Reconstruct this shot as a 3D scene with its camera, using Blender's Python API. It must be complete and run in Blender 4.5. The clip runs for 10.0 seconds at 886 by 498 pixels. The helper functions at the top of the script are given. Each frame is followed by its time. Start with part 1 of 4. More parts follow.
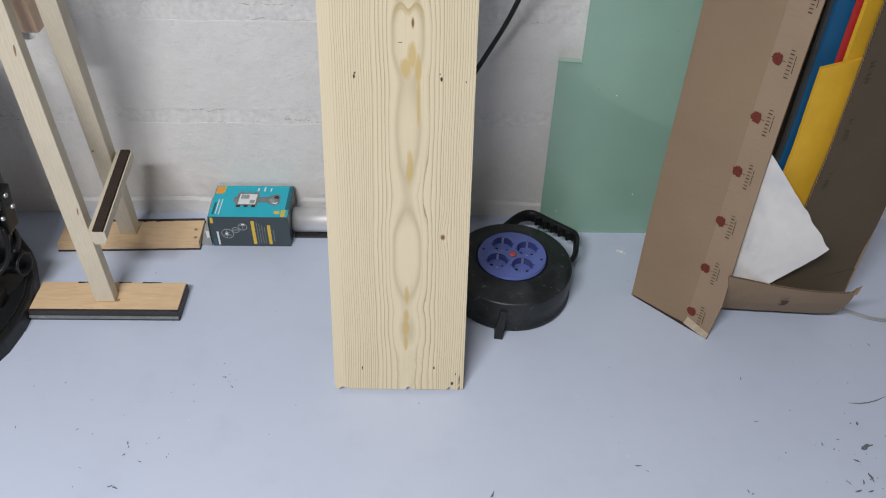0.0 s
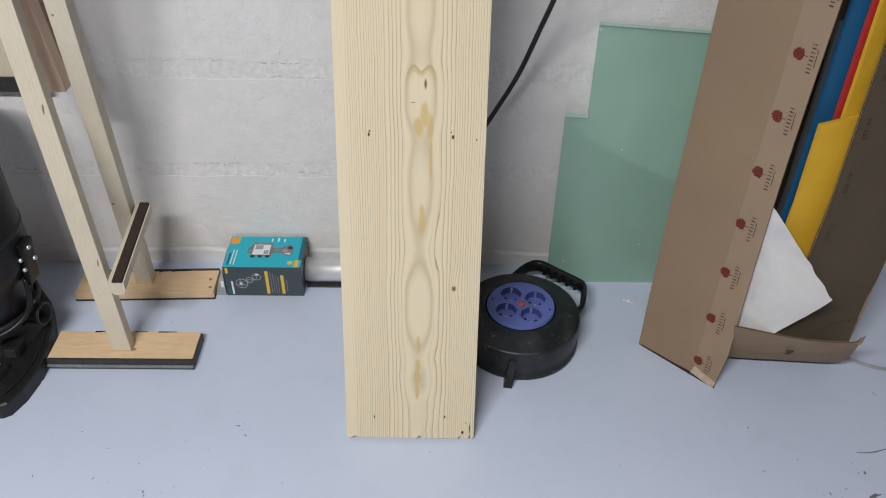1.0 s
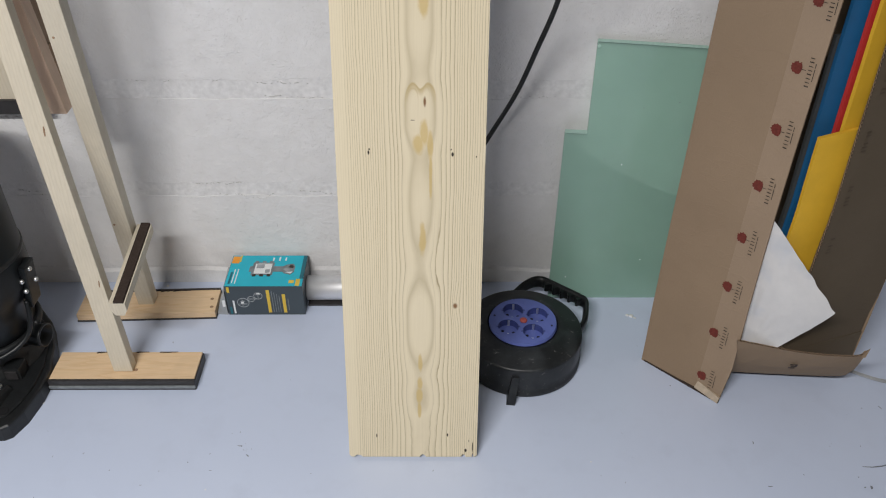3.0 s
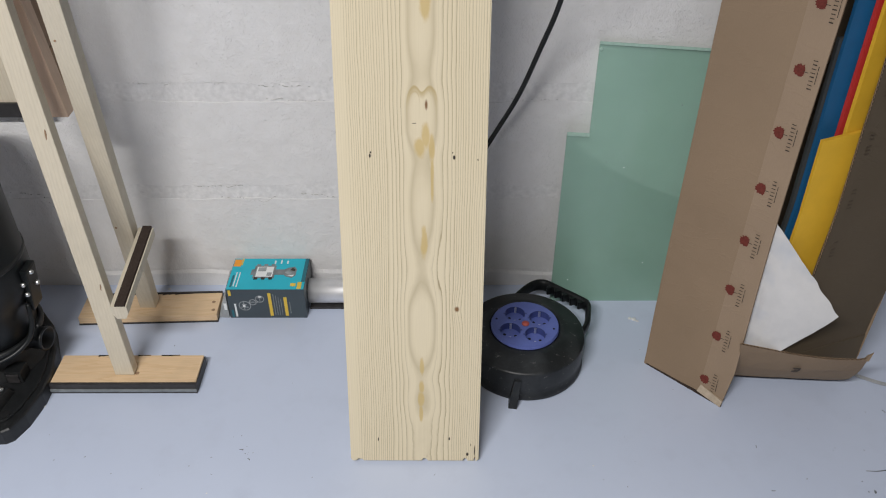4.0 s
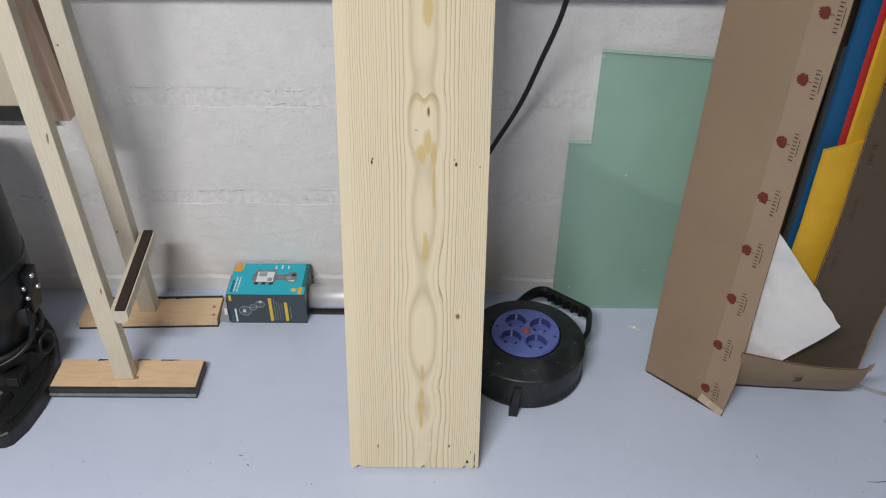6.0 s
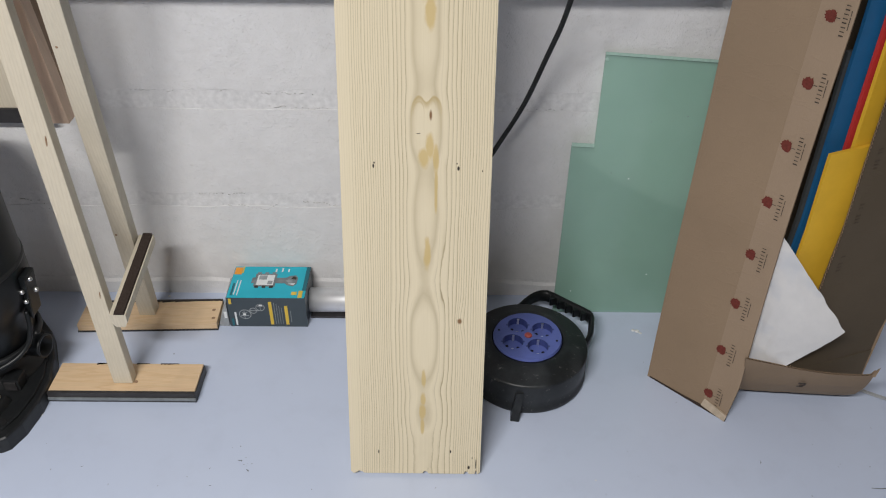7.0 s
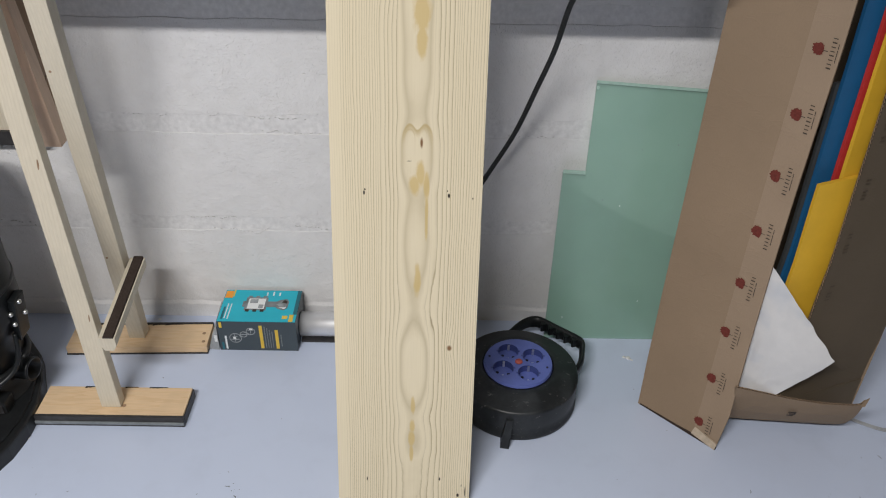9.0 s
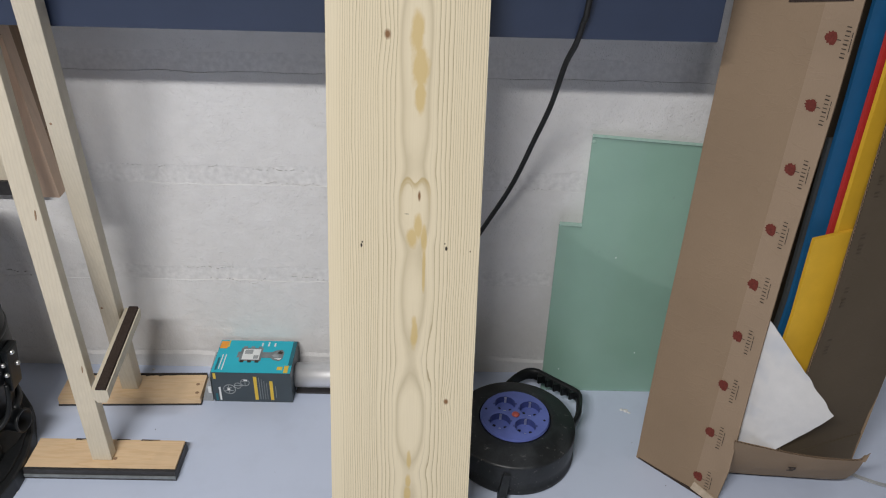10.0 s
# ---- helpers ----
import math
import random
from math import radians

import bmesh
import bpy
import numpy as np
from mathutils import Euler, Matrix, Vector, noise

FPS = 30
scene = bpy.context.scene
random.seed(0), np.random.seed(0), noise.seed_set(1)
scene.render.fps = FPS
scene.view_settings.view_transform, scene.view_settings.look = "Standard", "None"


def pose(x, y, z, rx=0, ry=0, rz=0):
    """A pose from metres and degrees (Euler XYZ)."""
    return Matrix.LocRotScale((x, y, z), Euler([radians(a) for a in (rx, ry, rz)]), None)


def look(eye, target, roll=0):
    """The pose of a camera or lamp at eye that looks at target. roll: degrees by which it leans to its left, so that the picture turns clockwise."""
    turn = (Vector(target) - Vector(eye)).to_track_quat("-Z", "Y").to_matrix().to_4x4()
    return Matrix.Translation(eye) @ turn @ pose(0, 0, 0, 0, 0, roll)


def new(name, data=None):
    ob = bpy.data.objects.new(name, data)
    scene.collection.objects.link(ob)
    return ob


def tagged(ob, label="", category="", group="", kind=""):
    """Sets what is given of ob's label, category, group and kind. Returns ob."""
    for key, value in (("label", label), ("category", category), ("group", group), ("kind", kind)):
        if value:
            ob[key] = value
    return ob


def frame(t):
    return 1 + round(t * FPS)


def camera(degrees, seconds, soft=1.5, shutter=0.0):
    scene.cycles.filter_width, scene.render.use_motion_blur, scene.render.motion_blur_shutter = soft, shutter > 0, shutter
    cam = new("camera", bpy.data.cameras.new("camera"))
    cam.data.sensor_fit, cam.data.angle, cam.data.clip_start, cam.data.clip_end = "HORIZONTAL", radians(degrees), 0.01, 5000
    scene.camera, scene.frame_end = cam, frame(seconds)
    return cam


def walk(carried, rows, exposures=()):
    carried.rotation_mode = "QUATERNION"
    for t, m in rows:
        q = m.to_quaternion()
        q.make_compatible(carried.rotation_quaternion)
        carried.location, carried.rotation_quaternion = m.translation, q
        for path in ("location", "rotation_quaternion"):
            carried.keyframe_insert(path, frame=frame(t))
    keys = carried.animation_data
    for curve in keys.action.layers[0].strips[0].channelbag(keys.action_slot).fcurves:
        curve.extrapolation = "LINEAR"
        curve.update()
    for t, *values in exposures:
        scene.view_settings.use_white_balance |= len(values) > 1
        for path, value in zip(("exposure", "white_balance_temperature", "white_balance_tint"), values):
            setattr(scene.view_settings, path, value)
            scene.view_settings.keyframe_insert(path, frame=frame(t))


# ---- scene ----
cam = camera(57.4, 10.0, soft=1.1)
PATH = [
    (0, (0.003, -0.128, 1.022), (0.037, 1.363, -0.31), 1.4),
    (0.5, (-0.006, -0.139, 1.043), (0.025, 1.367, -0.272), 1.9),
    (1, (-0.006, -0.144, 1.05), (0.014, 1.417, -0.199), 1.0),
    (1.5, (-0.007, -0.145, 1.05), (0.014, 1.43, -0.182), 0.6),
    (2, (-0.002, -0.142, 1.05), (0.012, 1.438, -0.176), 0.3),
    (2.5, (-0.004, -0.144, 1.05), (0.011, 1.44, -0.17), 0.3),
    (4, (-0.002, -0.14, 1.049), (0.005, 1.451, -0.163), 0.1),
    (4.5, (-0.003, -0.14, 1.051), (0.0, 1.453, -0.158), 0.2),
    (5, (-0.004, -0.143, 1.05), (-0.001, 1.452, -0.156), 0.3),
    (5.5, (-0.002, -0.141, 1.051), (0.002, 1.456, -0.153), 0.4),
    (7, (-0.006, -0.125, 1.049), (0.0, 1.473, -0.153), 0.6),
    (7.5, (-0.007, -0.123, 1.05), (0.0, 1.478, -0.149), 0.7),
    (8, (-0.006, -0.122, 1.053), (0.007, 1.479, -0.146), 1.0),
    (8.5, (-0.004, -0.12, 1.055), (0.014, 1.486, -0.137), 1.4),
    (9, (0.001, -0.121, 1.057), (0.018, 1.507, -0.104), 1.3),
    (9.5, (0.002, -0.122, 1.058), (0.021, 1.53, -0.07), 1.4),
    (10, (-0.002, -0.116, 1.064), (0.025, 1.576, -0.002), 1.7),
]
walk(cam, [(t, look(eye, target, roll)) for t, eye, target, roll in PATH],
     [(0, 0.02, 6420, 10), (0.7, 0.02, 6450, 10), (1.5, 0.0, 6500, 10), (8.0, 0.0, 6500, 10), (10, -0.04, 6500, 10)])

# ---- light ----
world = bpy.data.worlds.new("world")
world.use_nodes = True
world.node_tree.nodes["Background"].inputs[0].default_value = (1.0, 0.96, 0.90, 1)
world.node_tree.nodes["Background"].inputs[1].default_value = 0.02
scene.world = world
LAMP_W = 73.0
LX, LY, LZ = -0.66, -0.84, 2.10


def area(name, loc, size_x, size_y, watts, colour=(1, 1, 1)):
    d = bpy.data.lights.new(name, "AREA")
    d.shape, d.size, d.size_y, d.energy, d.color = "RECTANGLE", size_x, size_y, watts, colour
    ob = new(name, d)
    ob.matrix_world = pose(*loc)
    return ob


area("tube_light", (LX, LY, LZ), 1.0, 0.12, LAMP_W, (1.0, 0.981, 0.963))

# ---- materials ----


class Mat:
    """A small builder of node materials."""

    def __init__(self, name):
        self.m = bpy.data.materials.new(name)
        self.m.use_nodes = True
        self.t = self.m.node_tree
        self.b = self.t.nodes["Principled BSDF"]
        self.tc = self.n("ShaderNodeTexCoord")

    def n(self, kind, **props):
        node = self.t.nodes.new(kind)
        for k, v in props.items():
            setattr(node, k, v)
        return node

    def link(self, a, b):
        self.t.links.new(a, b)

    def put(self, sock, v):
        if isinstance(v, (int, float)):
            sock.default_value = v
        elif isinstance(v, tuple):
            sock.default_value = (*v, 1) if len(v) == 3 and len(sock.default_value) == 4 else v
        else:
            self.link(v, sock)

    def math(self, op, a, b=0.0, c=0.0):
        nd = self.n("ShaderNodeMath", operation=op)
        for i, v in enumerate((a, b, c)):
            self.put(nd.inputs[i], v)
        return nd.outputs[0]

    def coords(self, scale=(1, 1, 1)):
        nd = self.n("ShaderNodeMapping")
        self.link(self.tc.outputs["Object"], nd.inputs[0])
        nd.inputs["Scale"].default_value = scale
        return nd.outputs[0]

    def xyz(self):
        nd = self.n("ShaderNodeSeparateXYZ")
        self.link(self.tc.outputs["Object"], nd.inputs[0])
        return nd.outputs

    def noise(self, scale, detail=4.0, rough=0.55, vec=None, stretch=(1, 1, 1)):
        nd = self.n("ShaderNodeTexNoise")
        self.link(vec if vec is not None else self.coords(stretch), nd.inputs["Vector"])
        nd.inputs["Scale"].default_value, nd.inputs["Detail"].default_value, nd.inputs["Roughness"].default_value = scale, detail, rough
        return nd.outputs["Fac"]

    def voronoi(self, scale, feature="F1", out="Distance"):
        nd = self.n("ShaderNodeTexVoronoi", feature=feature)
        self.link(self.coords(), nd.inputs["Vector"])
        nd.inputs["Scale"].default_value = scale
        return nd.outputs[out]

    def ramp(self, fac, *stops):
        nd = self.n("ShaderNodeValToRGB")
        el = nd.color_ramp.elements
        while len(el) < len(stops):
            el.new(0.5)
        for e, (p, c) in zip(el, stops):
            e.position, e.color = p, (c, c, c, 1) if isinstance(c, (int, float)) else (*c, 1)
        self.link(fac, nd.inputs[0])
        return nd.outputs[0]

    def mix(self, fac, a, b, blend="MIX"):
        nd = self.n("ShaderNodeMix", data_type="RGBA", blend_type=blend)
        self.put(nd.inputs[0], fac)
        self.put(nd.inputs[6], a)
        self.put(nd.inputs[7], b)
        return nd.outputs[2]

    def bump(self, height, strength=0.3, distance=0.002, chain=None):
        nd = self.n("ShaderNodeBump")
        nd.inputs["Strength"].default_value, nd.inputs["Distance"].default_value = strength, distance
        self.link(height, nd.inputs["Height"])
        if chain is not None:
            self.link(chain, nd.inputs["Normal"])
        return nd.outputs[0]

    def rand(self):
        return self.n("ShaderNodeObjectInfo").outputs["Random"]

    def done(self, colour, rough=0.5, metal=0.0, normal=None, spec=0.5, **more):
        self.put(self.b.inputs["Base Color"], colour)
        self.put(self.b.inputs["Roughness"], rough)
        self.b.inputs["Metallic"].default_value = metal
        self.b.inputs["Specular IOR Level"].default_value = spec
        if normal is not None:
            self.link(normal, self.b.inputs["Normal"])
        for k, v in more.items():
            self.b.inputs[k.replace("_", " ")].default_value = v
        return self.m


def mat_plain(name, col, rough=0.5, metal=0.0, var=0.12, scale=60, bump=0.15, spec=0.5, **more):
    m = Mat(name)
    f = m.noise(scale, 5)
    g = m.noise(scale * 0.12, 3)
    c = m.mix(m.ramp(f, (0.3, 0.0), (0.7, 1.0)), tuple(v * (1 - var) for v in col), tuple(min(1, v * (1 + var)) for v in col))
    c = m.mix(m.ramp(g, (0.4, 0.0), (0.75, var * 1.5)), c, tuple(v * 0.7 for v in col))
    r = m.math("MULTIPLY_ADD", g, 0.2, rough - 0.1)
    return m.done(c, r, metal, m.bump(f, bump, 0.001), spec, **more)


def mat_wall():
    m = Mat("painted_concrete_block")
    fine, mid, big = m.noise(260, 6, 0.65), m.noise(38, 5), m.noise(3.2, 4)
    pits = m.mix(0.62, m.ramp(m.noise(190, 3, 0.6), (0.33, 0.0), (0.42, 1.0)), m.ramp(m.voronoi(210), (0.05, 0.0), (0.30, 1.0)))
    patch = m.ramp(m.noise(9, 4), (0.36, 0.25), (0.60, 0.9))
    pits = m.mix(patch, (1.0, 1.0, 1.0), pits)
    c = m.mix(m.ramp(big, (0.3, 0.0), (0.7, 1.0)), (0.70, 0.69, 0.685), (0.78, 0.775, 0.775))
    c = m.mix(m.ramp(mid, (0.35, 0.25), (0.65, 0.0)), c, (0.6, 0.59, 0.58))
    c = m.mix(m.math("MULTIPLY", m.rand(), 0.25), c, (0.72, 0.71, 0.70))
    nrm = m.bump(fine, 0.4, 0.0018)
    nrm = m.bump(mid, 0.7, 0.005, nrm)
    nrm = m.bump(pits, 0.65, 0.0021, nrm)
    return m.done(c, 0.75, 0, nrm, 0.25)


def mat_floor():
    m = Mat("painted_floor")
    fine, mid, big = m.noise(420, 4), m.noise(14, 5, 0.6), m.noise(2.0, 4)
    c = m.mix(m.ramp(big, (0.3, 0.0), (0.7, 1.0)), (0.52, 0.582, 0.725), (0.565, 0.627, 0.765))
    c = m.mix(m.ramp(mid, (0.52, 0.0), (0.75, 0.35)), c, (0.46, 0.51, 0.63))
    speck = m.ramp(m.voronoi(26), (0.028, 1.0), (0.05, 0.0))
    where = m.ramp(m.noise(5.5, 3), (0.55, 0.0), (0.68, 1.0))
    c = m.mix(m.math("MULTIPLY", m.math("MULTIPLY", speck, where), 0.4), c, (0.22, 0.26, 0.30))
    scuff = m.ramp(m.noise(30, 6, 0.7, stretch=(1, 3, 1)), (0.66, 0.0), (0.74, 0.35))
    c = m.mix(m.math("MULTIPLY", scuff, where), c, (0.3, 0.33, 0.38))
    r = m.math("MULTIPLY_ADD", mid, 0.22, 0.22)
    nrm = m.bump(m.noise(7, 3), 0.08, 0.01, m.bump(fine, 0.05, 0.0006))
    return m.done(c, r, 0, nrm, 0.4)


def mat_wood(name, light, dark, freq=160.0, curl=0.35, along="z", across="x", rough=0.5, wear=0.0):
    """Straight-grained sawn wood along one axis."""
    m = Mat(name)
    o = dict(zip("xyz", m.xyz()))
    st = tuple(6 if a == along else 60 for a in "xyz")
    wob = m.noise(1.0, 4, 0.5, m.coords(tuple(v * 0.35 for v in st)))
    f = m.math("MULTIPLY_ADD", o[across], freq, m.math("MULTIPLY", wob, curl * 14))
    ring = m.ramp(m.math("FRACT", f), (0.0, 0.15), (0.55, 0.0), (0.86, 0.75), (0.97, 0.9), (1.0, 0.15))
    fib = m.noise(1.0, 5, 0.6, m.coords(tuple(v * 6 for v in st)))
    c = m.mix(m.math("MULTIPLY", ring, 0.75), light, dark)
    c = m.mix(m.ramp(fib, (0.35, 0.3), (0.6, 0.0)), c, tuple(v * 0.75 for v in light))
    c = m.mix(m.ramp(m.noise(9, 3), (0.5, 0.0), (0.8, 0.5 + wear)), c, tuple(v * 0.72 for v in light))
    c = m.mix(m.math("MULTIPLY", m.rand(), 0.15), c, dark)
    return m.done(c, rough, 0, m.bump(fib, 0.25, 0.0008), 0.35)


# knots, pitch stains and nail holes of the pine board: centre across, along, half widths, strength
KNOTS = [(0.063, 0.2694, 0.0042, 0.0055), (-0.0242, 0.7736, 0.0052, 0.0075), (0.019, 0.5694, 0.0024, 0.0085)]
STAINS = [(0.010, 0.512, 0.009, 0.017), (0.018, 0.528, 0.007, 0.020), (0.0265, 0.510, 0.0045, 0.024), (0.027, 0.47, 0.0028, 0.04), (0.013, 0.775, 0.010, 0.034),
          (0.017, 0.735, 0.013, 0.034), (0.0175, 0.70, 0.008, 0.026), (0.0115, 0.137, 0.0048, 0.014), (0.0105, 0.115, 0.0058, 0.016), (0.0105, 0.088, 0.0035, 0.018),
          (0.016, 0.375, 0.0055, 0.03), (0.012, 0.172, 0.0038, 0.018)]
NAILS = [(-0.0566, 0.5003, 0.0016, 0.0036), (-0.0555, 0.505, 0.0012, 0.0016), (0.0565, 0.4983, 0.0020, 0.0038), (0.0545, 0.505, 0.0010, 0.0014), (0.0885, 0.4952, 0.0009, 0.0016),
         (-0.0567, 0.0406, 0.0010, 0.0042), (0.0542, 0.0416, 0.0014, 0.0038), (0.088, 0.03, 0.0008, 0.003), (0.083, 0.012, 0.0022, 0.004), (0.094, 0.02, 0.0010, 0.012),
         (0.003, 0.545, 0.0035, 0.0005)]
# where the saw cut dips towards the heart: along, half length, depth
DIPS = [(0.2375, 0.055, 0.024), (0.552, 0.038, 0.022), (0.43, 0.07, 0.012), (0.112, 0.030, 0.005), (0.765, 0.070, 0.021), (0.652, 0.050, 0.011)]


def mat_pine_board():
    m = Mat("pine_board")
    ox, oy, oz = m.xyz()
    wob = m.noise(1.0, 3, 0.5, m.coords((9, 9, 3.2)))
    wob2 = m.noise(1.0, 4, 0.6, m.coords((42, 42, 17)))
    u = m.math("ADD", m.math("ADD", ox, -0.0125), m.math("MULTIPLY_ADD", wob, 0.010, -0.005))
    u = m.math("ADD", u, m.math("MULTIPLY_ADD", wob2, 0.0024, -0.0012))
    d = m.math("MULTIPLY_ADD", wob2, 0.006, 0.021)
    for v0, hl, dep in DIPS:
        b = m.math("DIVIDE", m.math("ADD", oz, -v0), hl)
        e = m.math("EXPONENT", m.math("MULTIPLY", m.math("MULTIPLY", b, b), -1.0))
        d = m.math("MULTIPLY_ADD", e, -dep, d)
    push = None
    for ku, kv, ru, rv in KNOTS:
        a = m.math("DIVIDE", m.math("ADD", ox, -ku), ru * 2.6)
        b = m.math("DIVIDE", m.math("ADD", oz, -kv), rv * 5)
        e = m.math("EXPONENT", m.math("MULTIPLY", m.math("ADD", m.math("MULTIPLY", a, a), m.math("MULTIPLY", b, b)), -1.0))
        e = m.math("MULTIPLY", e, 0.005)
        push = e if push is None else m.math("ADD", push, e)
    r = m.math("POWER", m.math("ADD", m.math("POWER", m.math("ABSOLUTE", u), 3.2), m.math("POWER", m.math("ABSOLUTE", d), 3.2)), 1 / 3.2)
    r = m.math("ADD", r, push)
    fine = m.noise(1.0, 2, 0.5, m.coords((120, 120, 2.0)))
    uneven = m.noise(1.0, 2, 0.5, m.coords((46, 46, 0.6)))
    ph = m.math("ADD", m.math("ADD", m.math("MULTIPLY_ADD", r, 185.0, -3.0), m.math("MULTIPLY", m.math("MAXIMUM", m.math("ADD", r, -0.048), 0.0), 120.0)), m.math("MULTIPLY_ADD", uneven, 2.2, m.math("MULTIPLY", fine, 0.3)))
    f = m.math("FRACT", ph)
    line = m.ramp(f, (0.0, 0.12), (0.05, 0.0), (0.52, 0.03), (0.80, 0.30), (0.90, 1.0), (0.97, 0.85), (1.0, 0.12))
    heart = m.ramp(r, (0.0225, 0.0), (0.0255, 1.0))
    sap = m.ramp(m.math("ADD", ox, 0.1), (0.012, 0.18), (0.020, 1.0))
    vary = m.ramp(m.noise(1.0, 3, 0.6, m.coords((60, 60, 2.5))), (0.3, 0.55), (0.6, 1.0))
    ring = m.math("MULTIPLY", m.math("MULTIPLY", line, heart), m.math("MULTIPLY", sap, vary))
    rc = m.math("SQRT", m.math("ADD", m.math("MULTIPLY", u, u), m.math("MULTIPLY", d, d)))
    inner = m.ramp(rc, (0.0130, 0.0), (0.0172, 0.20), (0.0186, 0.80), (0.0193, 0.70), (0.0200, 0.0))
    gate = m.ramp(m.math("ABSOLUTE", u), (0.0225, 1.0), (0.0245, 0.0))
    inner = m.math("MULTIPLY", inner, gate)
    ring = m.math("MAXIMUM", ring, inner)
    fib = m.noise(1.0, 5, 0.65, m.coords((700, 700, 9)))
    light, dark = (0.72, 0.632, 0.455), (0.30, 0.235, 0.125)
    c = m.mix(m.math("MULTIPLY", ring, 0.95), light, dark)
    c = m.mix(m.ramp(fib, (0.38, 0.22), (0.55, 0.0)), c, (0.60, 0.51, 0.34))
    c = m.mix(m.ramp(m.noise(5, 3), (0.4, 0.0), (0.75, 0.3)), c, (0.67, 0.575, 0.39))

    def loop(cu, cv, ru, rv, dent, inside, outside):
        """A closed growth line round a point, with a dent in its upper side."""
        jn = m.noise(1.0, 3, 0.5, m.coords((60, 60, 30)))
        a = m.math("DIVIDE", m.math("ADD", ox, -cu), ru)
        b = m.math("DIVIDE", m.math("ADD", oz, -cv), rv)
        dip = m.math("EXPONENT", m.math("MULTIPLY", m.math("MULTIPLY", a, a), -9.0))
        b = m.math("ADD", b, m.math("MULTIPLY", m.math("MULTIPLY", dip, dent), m.math("GREATER_THAN", b, 0.0)))
        q = m.math("POWER", m.math("ADD", m.math("POWER", m.math("ABSOLUTE", a), 2.6), m.math("POWER", m.math("ABSOLUTE", b), 2.6)), 1 / 2.6)
        q = m.math("ADD", q, m.math("MULTIPLY_ADD", jn, 0.16, -0.08))
        edge = m.ramp(m.math("MULTIPLY", q, 0.5), (0.5 - inside / 2, 0.0), (0.49, 1.0), (0.5 + outside / 4, 0.0))
        upper = m.ramp(m.math("MULTIPLY_ADD", b, 0.4, 0.5), (0.15, 0.05), (0.55, 0.22), (0.82, 1.0))
        return m.math("MULTIPLY", edge, upper)

    def blob(spots, soft, jig):
        tot = None
        jn = m.noise(1.0, 4, 0.6, m.coords((70, 70, 40)))
        for ku, kv, ru, rv in spots:
            a = m.math("DIVIDE", m.math("ADD", ox, -ku), ru)
            b = m.math("DIVIDE", m.math("ADD", oz, -kv), rv)
            q = m.math("SQRT", m.math("ADD", m.math("MULTIPLY", a, a), m.math("MULTIPLY", b, b)))
            q = m.math("ADD", q, m.math("MULTIPLY_ADD", jn, jig, -jig / 2))
            s = m.ramp(q, (1.0 - soft if soft < 1 else 0.0, 1.0), (1.0, 0.0))
            tot = s if tot is None else m.math("MAXIMUM", tot, s)
        return tot

    c = m.mix(m.math("MULTIPLY", blob(STAINS, 0.42, 1.1), 0.74), c, (0.56, 0.405, 0.15))
    c = m.mix(m.math("MULTIPLY", loop(0.0135, 0.563, 0.0205, 0.0345, 0.30, 0.30, 0.10), 0.80), c, (0.44, 0.325, 0.14))
    c = m.mix(m.math("MULTIPLY", loop(0.0035, 0.567, 0.0075, 0.0205, 0.0, 0.16, 0.12), 0.50), c, (0.47, 0.36, 0.18))
    c = m.mix(m.math("MULTIPLY", loop(0.0205, 0.573, 0.0050, 0.0170, 0.0, 0.16, 0.12), 0.30), c, (0.47, 0.36, 0.18))
    c = m.mix(m.math("MULTIPLY", blob(KNOTS, 0.55, 0.5), 0.95), c, (0.19, 0.085, 0.027))
    c = m.mix(blob(NAILS, 0.4, 0.9), c, (0.03, 0.022, 0.015))
    nrm = m.bump(ring, 0.12, 0.0006, m.bump(fib, 0.15, 0.0005))
    return m.done(c, 0.42, 0, nrm, 0.4)


def mat_card(name, col, flute=0.0):
    m = Mat(name)
    fib = m.noise(1.0, 5, 0.7, m.coords((900, 900, 120)))
    big = m.noise(7, 4)
    c = m.mix(m.ramp(big, (0.35, 0.0), (0.7, 1.0)), tuple(v * 0.93 for v in col), tuple(v * 1.06 for v in col))
    c = m.mix(m.ramp(fib, (0.4, 0.2), (0.6, 0.0)), c, tuple(v * 0.8 for v in col))
    nrm = m.bump(fib, 0.1, 0.0004)
    crease = m.ramp(m.noise(1.0, 3, 0.6, m.coords((9, 9, 26))), (0.485, 0.0), (0.5, 1.0), (0.515, 0.0))
    nrm = m.bump(crease, 0.18, 0.0012, nrm)
    return m.done(c, 0.68, 0, nrm, 0.25)


def mat_reel():
    m = Mat("black_reel_plastic")
    dust = m.ramp(m.noise(22, 6, 0.7), (0.45, 0.0), (0.75, 0.6))
    scr = m.ramp(m.noise(1.0, 5, 0.75, m.coords((60, 140, 60))), (0.61, 0.0), (0.70, 0.5))
    c = m.mix(dust, (0.010, 0.0118, 0.0135), (0.048, 0.053, 0.058))
    c = m.mix(scr, c, (0.28, 0.27, 0.26))
    r = m.math("MULTIPLY_ADD", dust, 0.3, 0.42)
    return m.done(c, r, 0, m.bump(m.noise(300, 3), 0.12, 0.0006), 0.45)


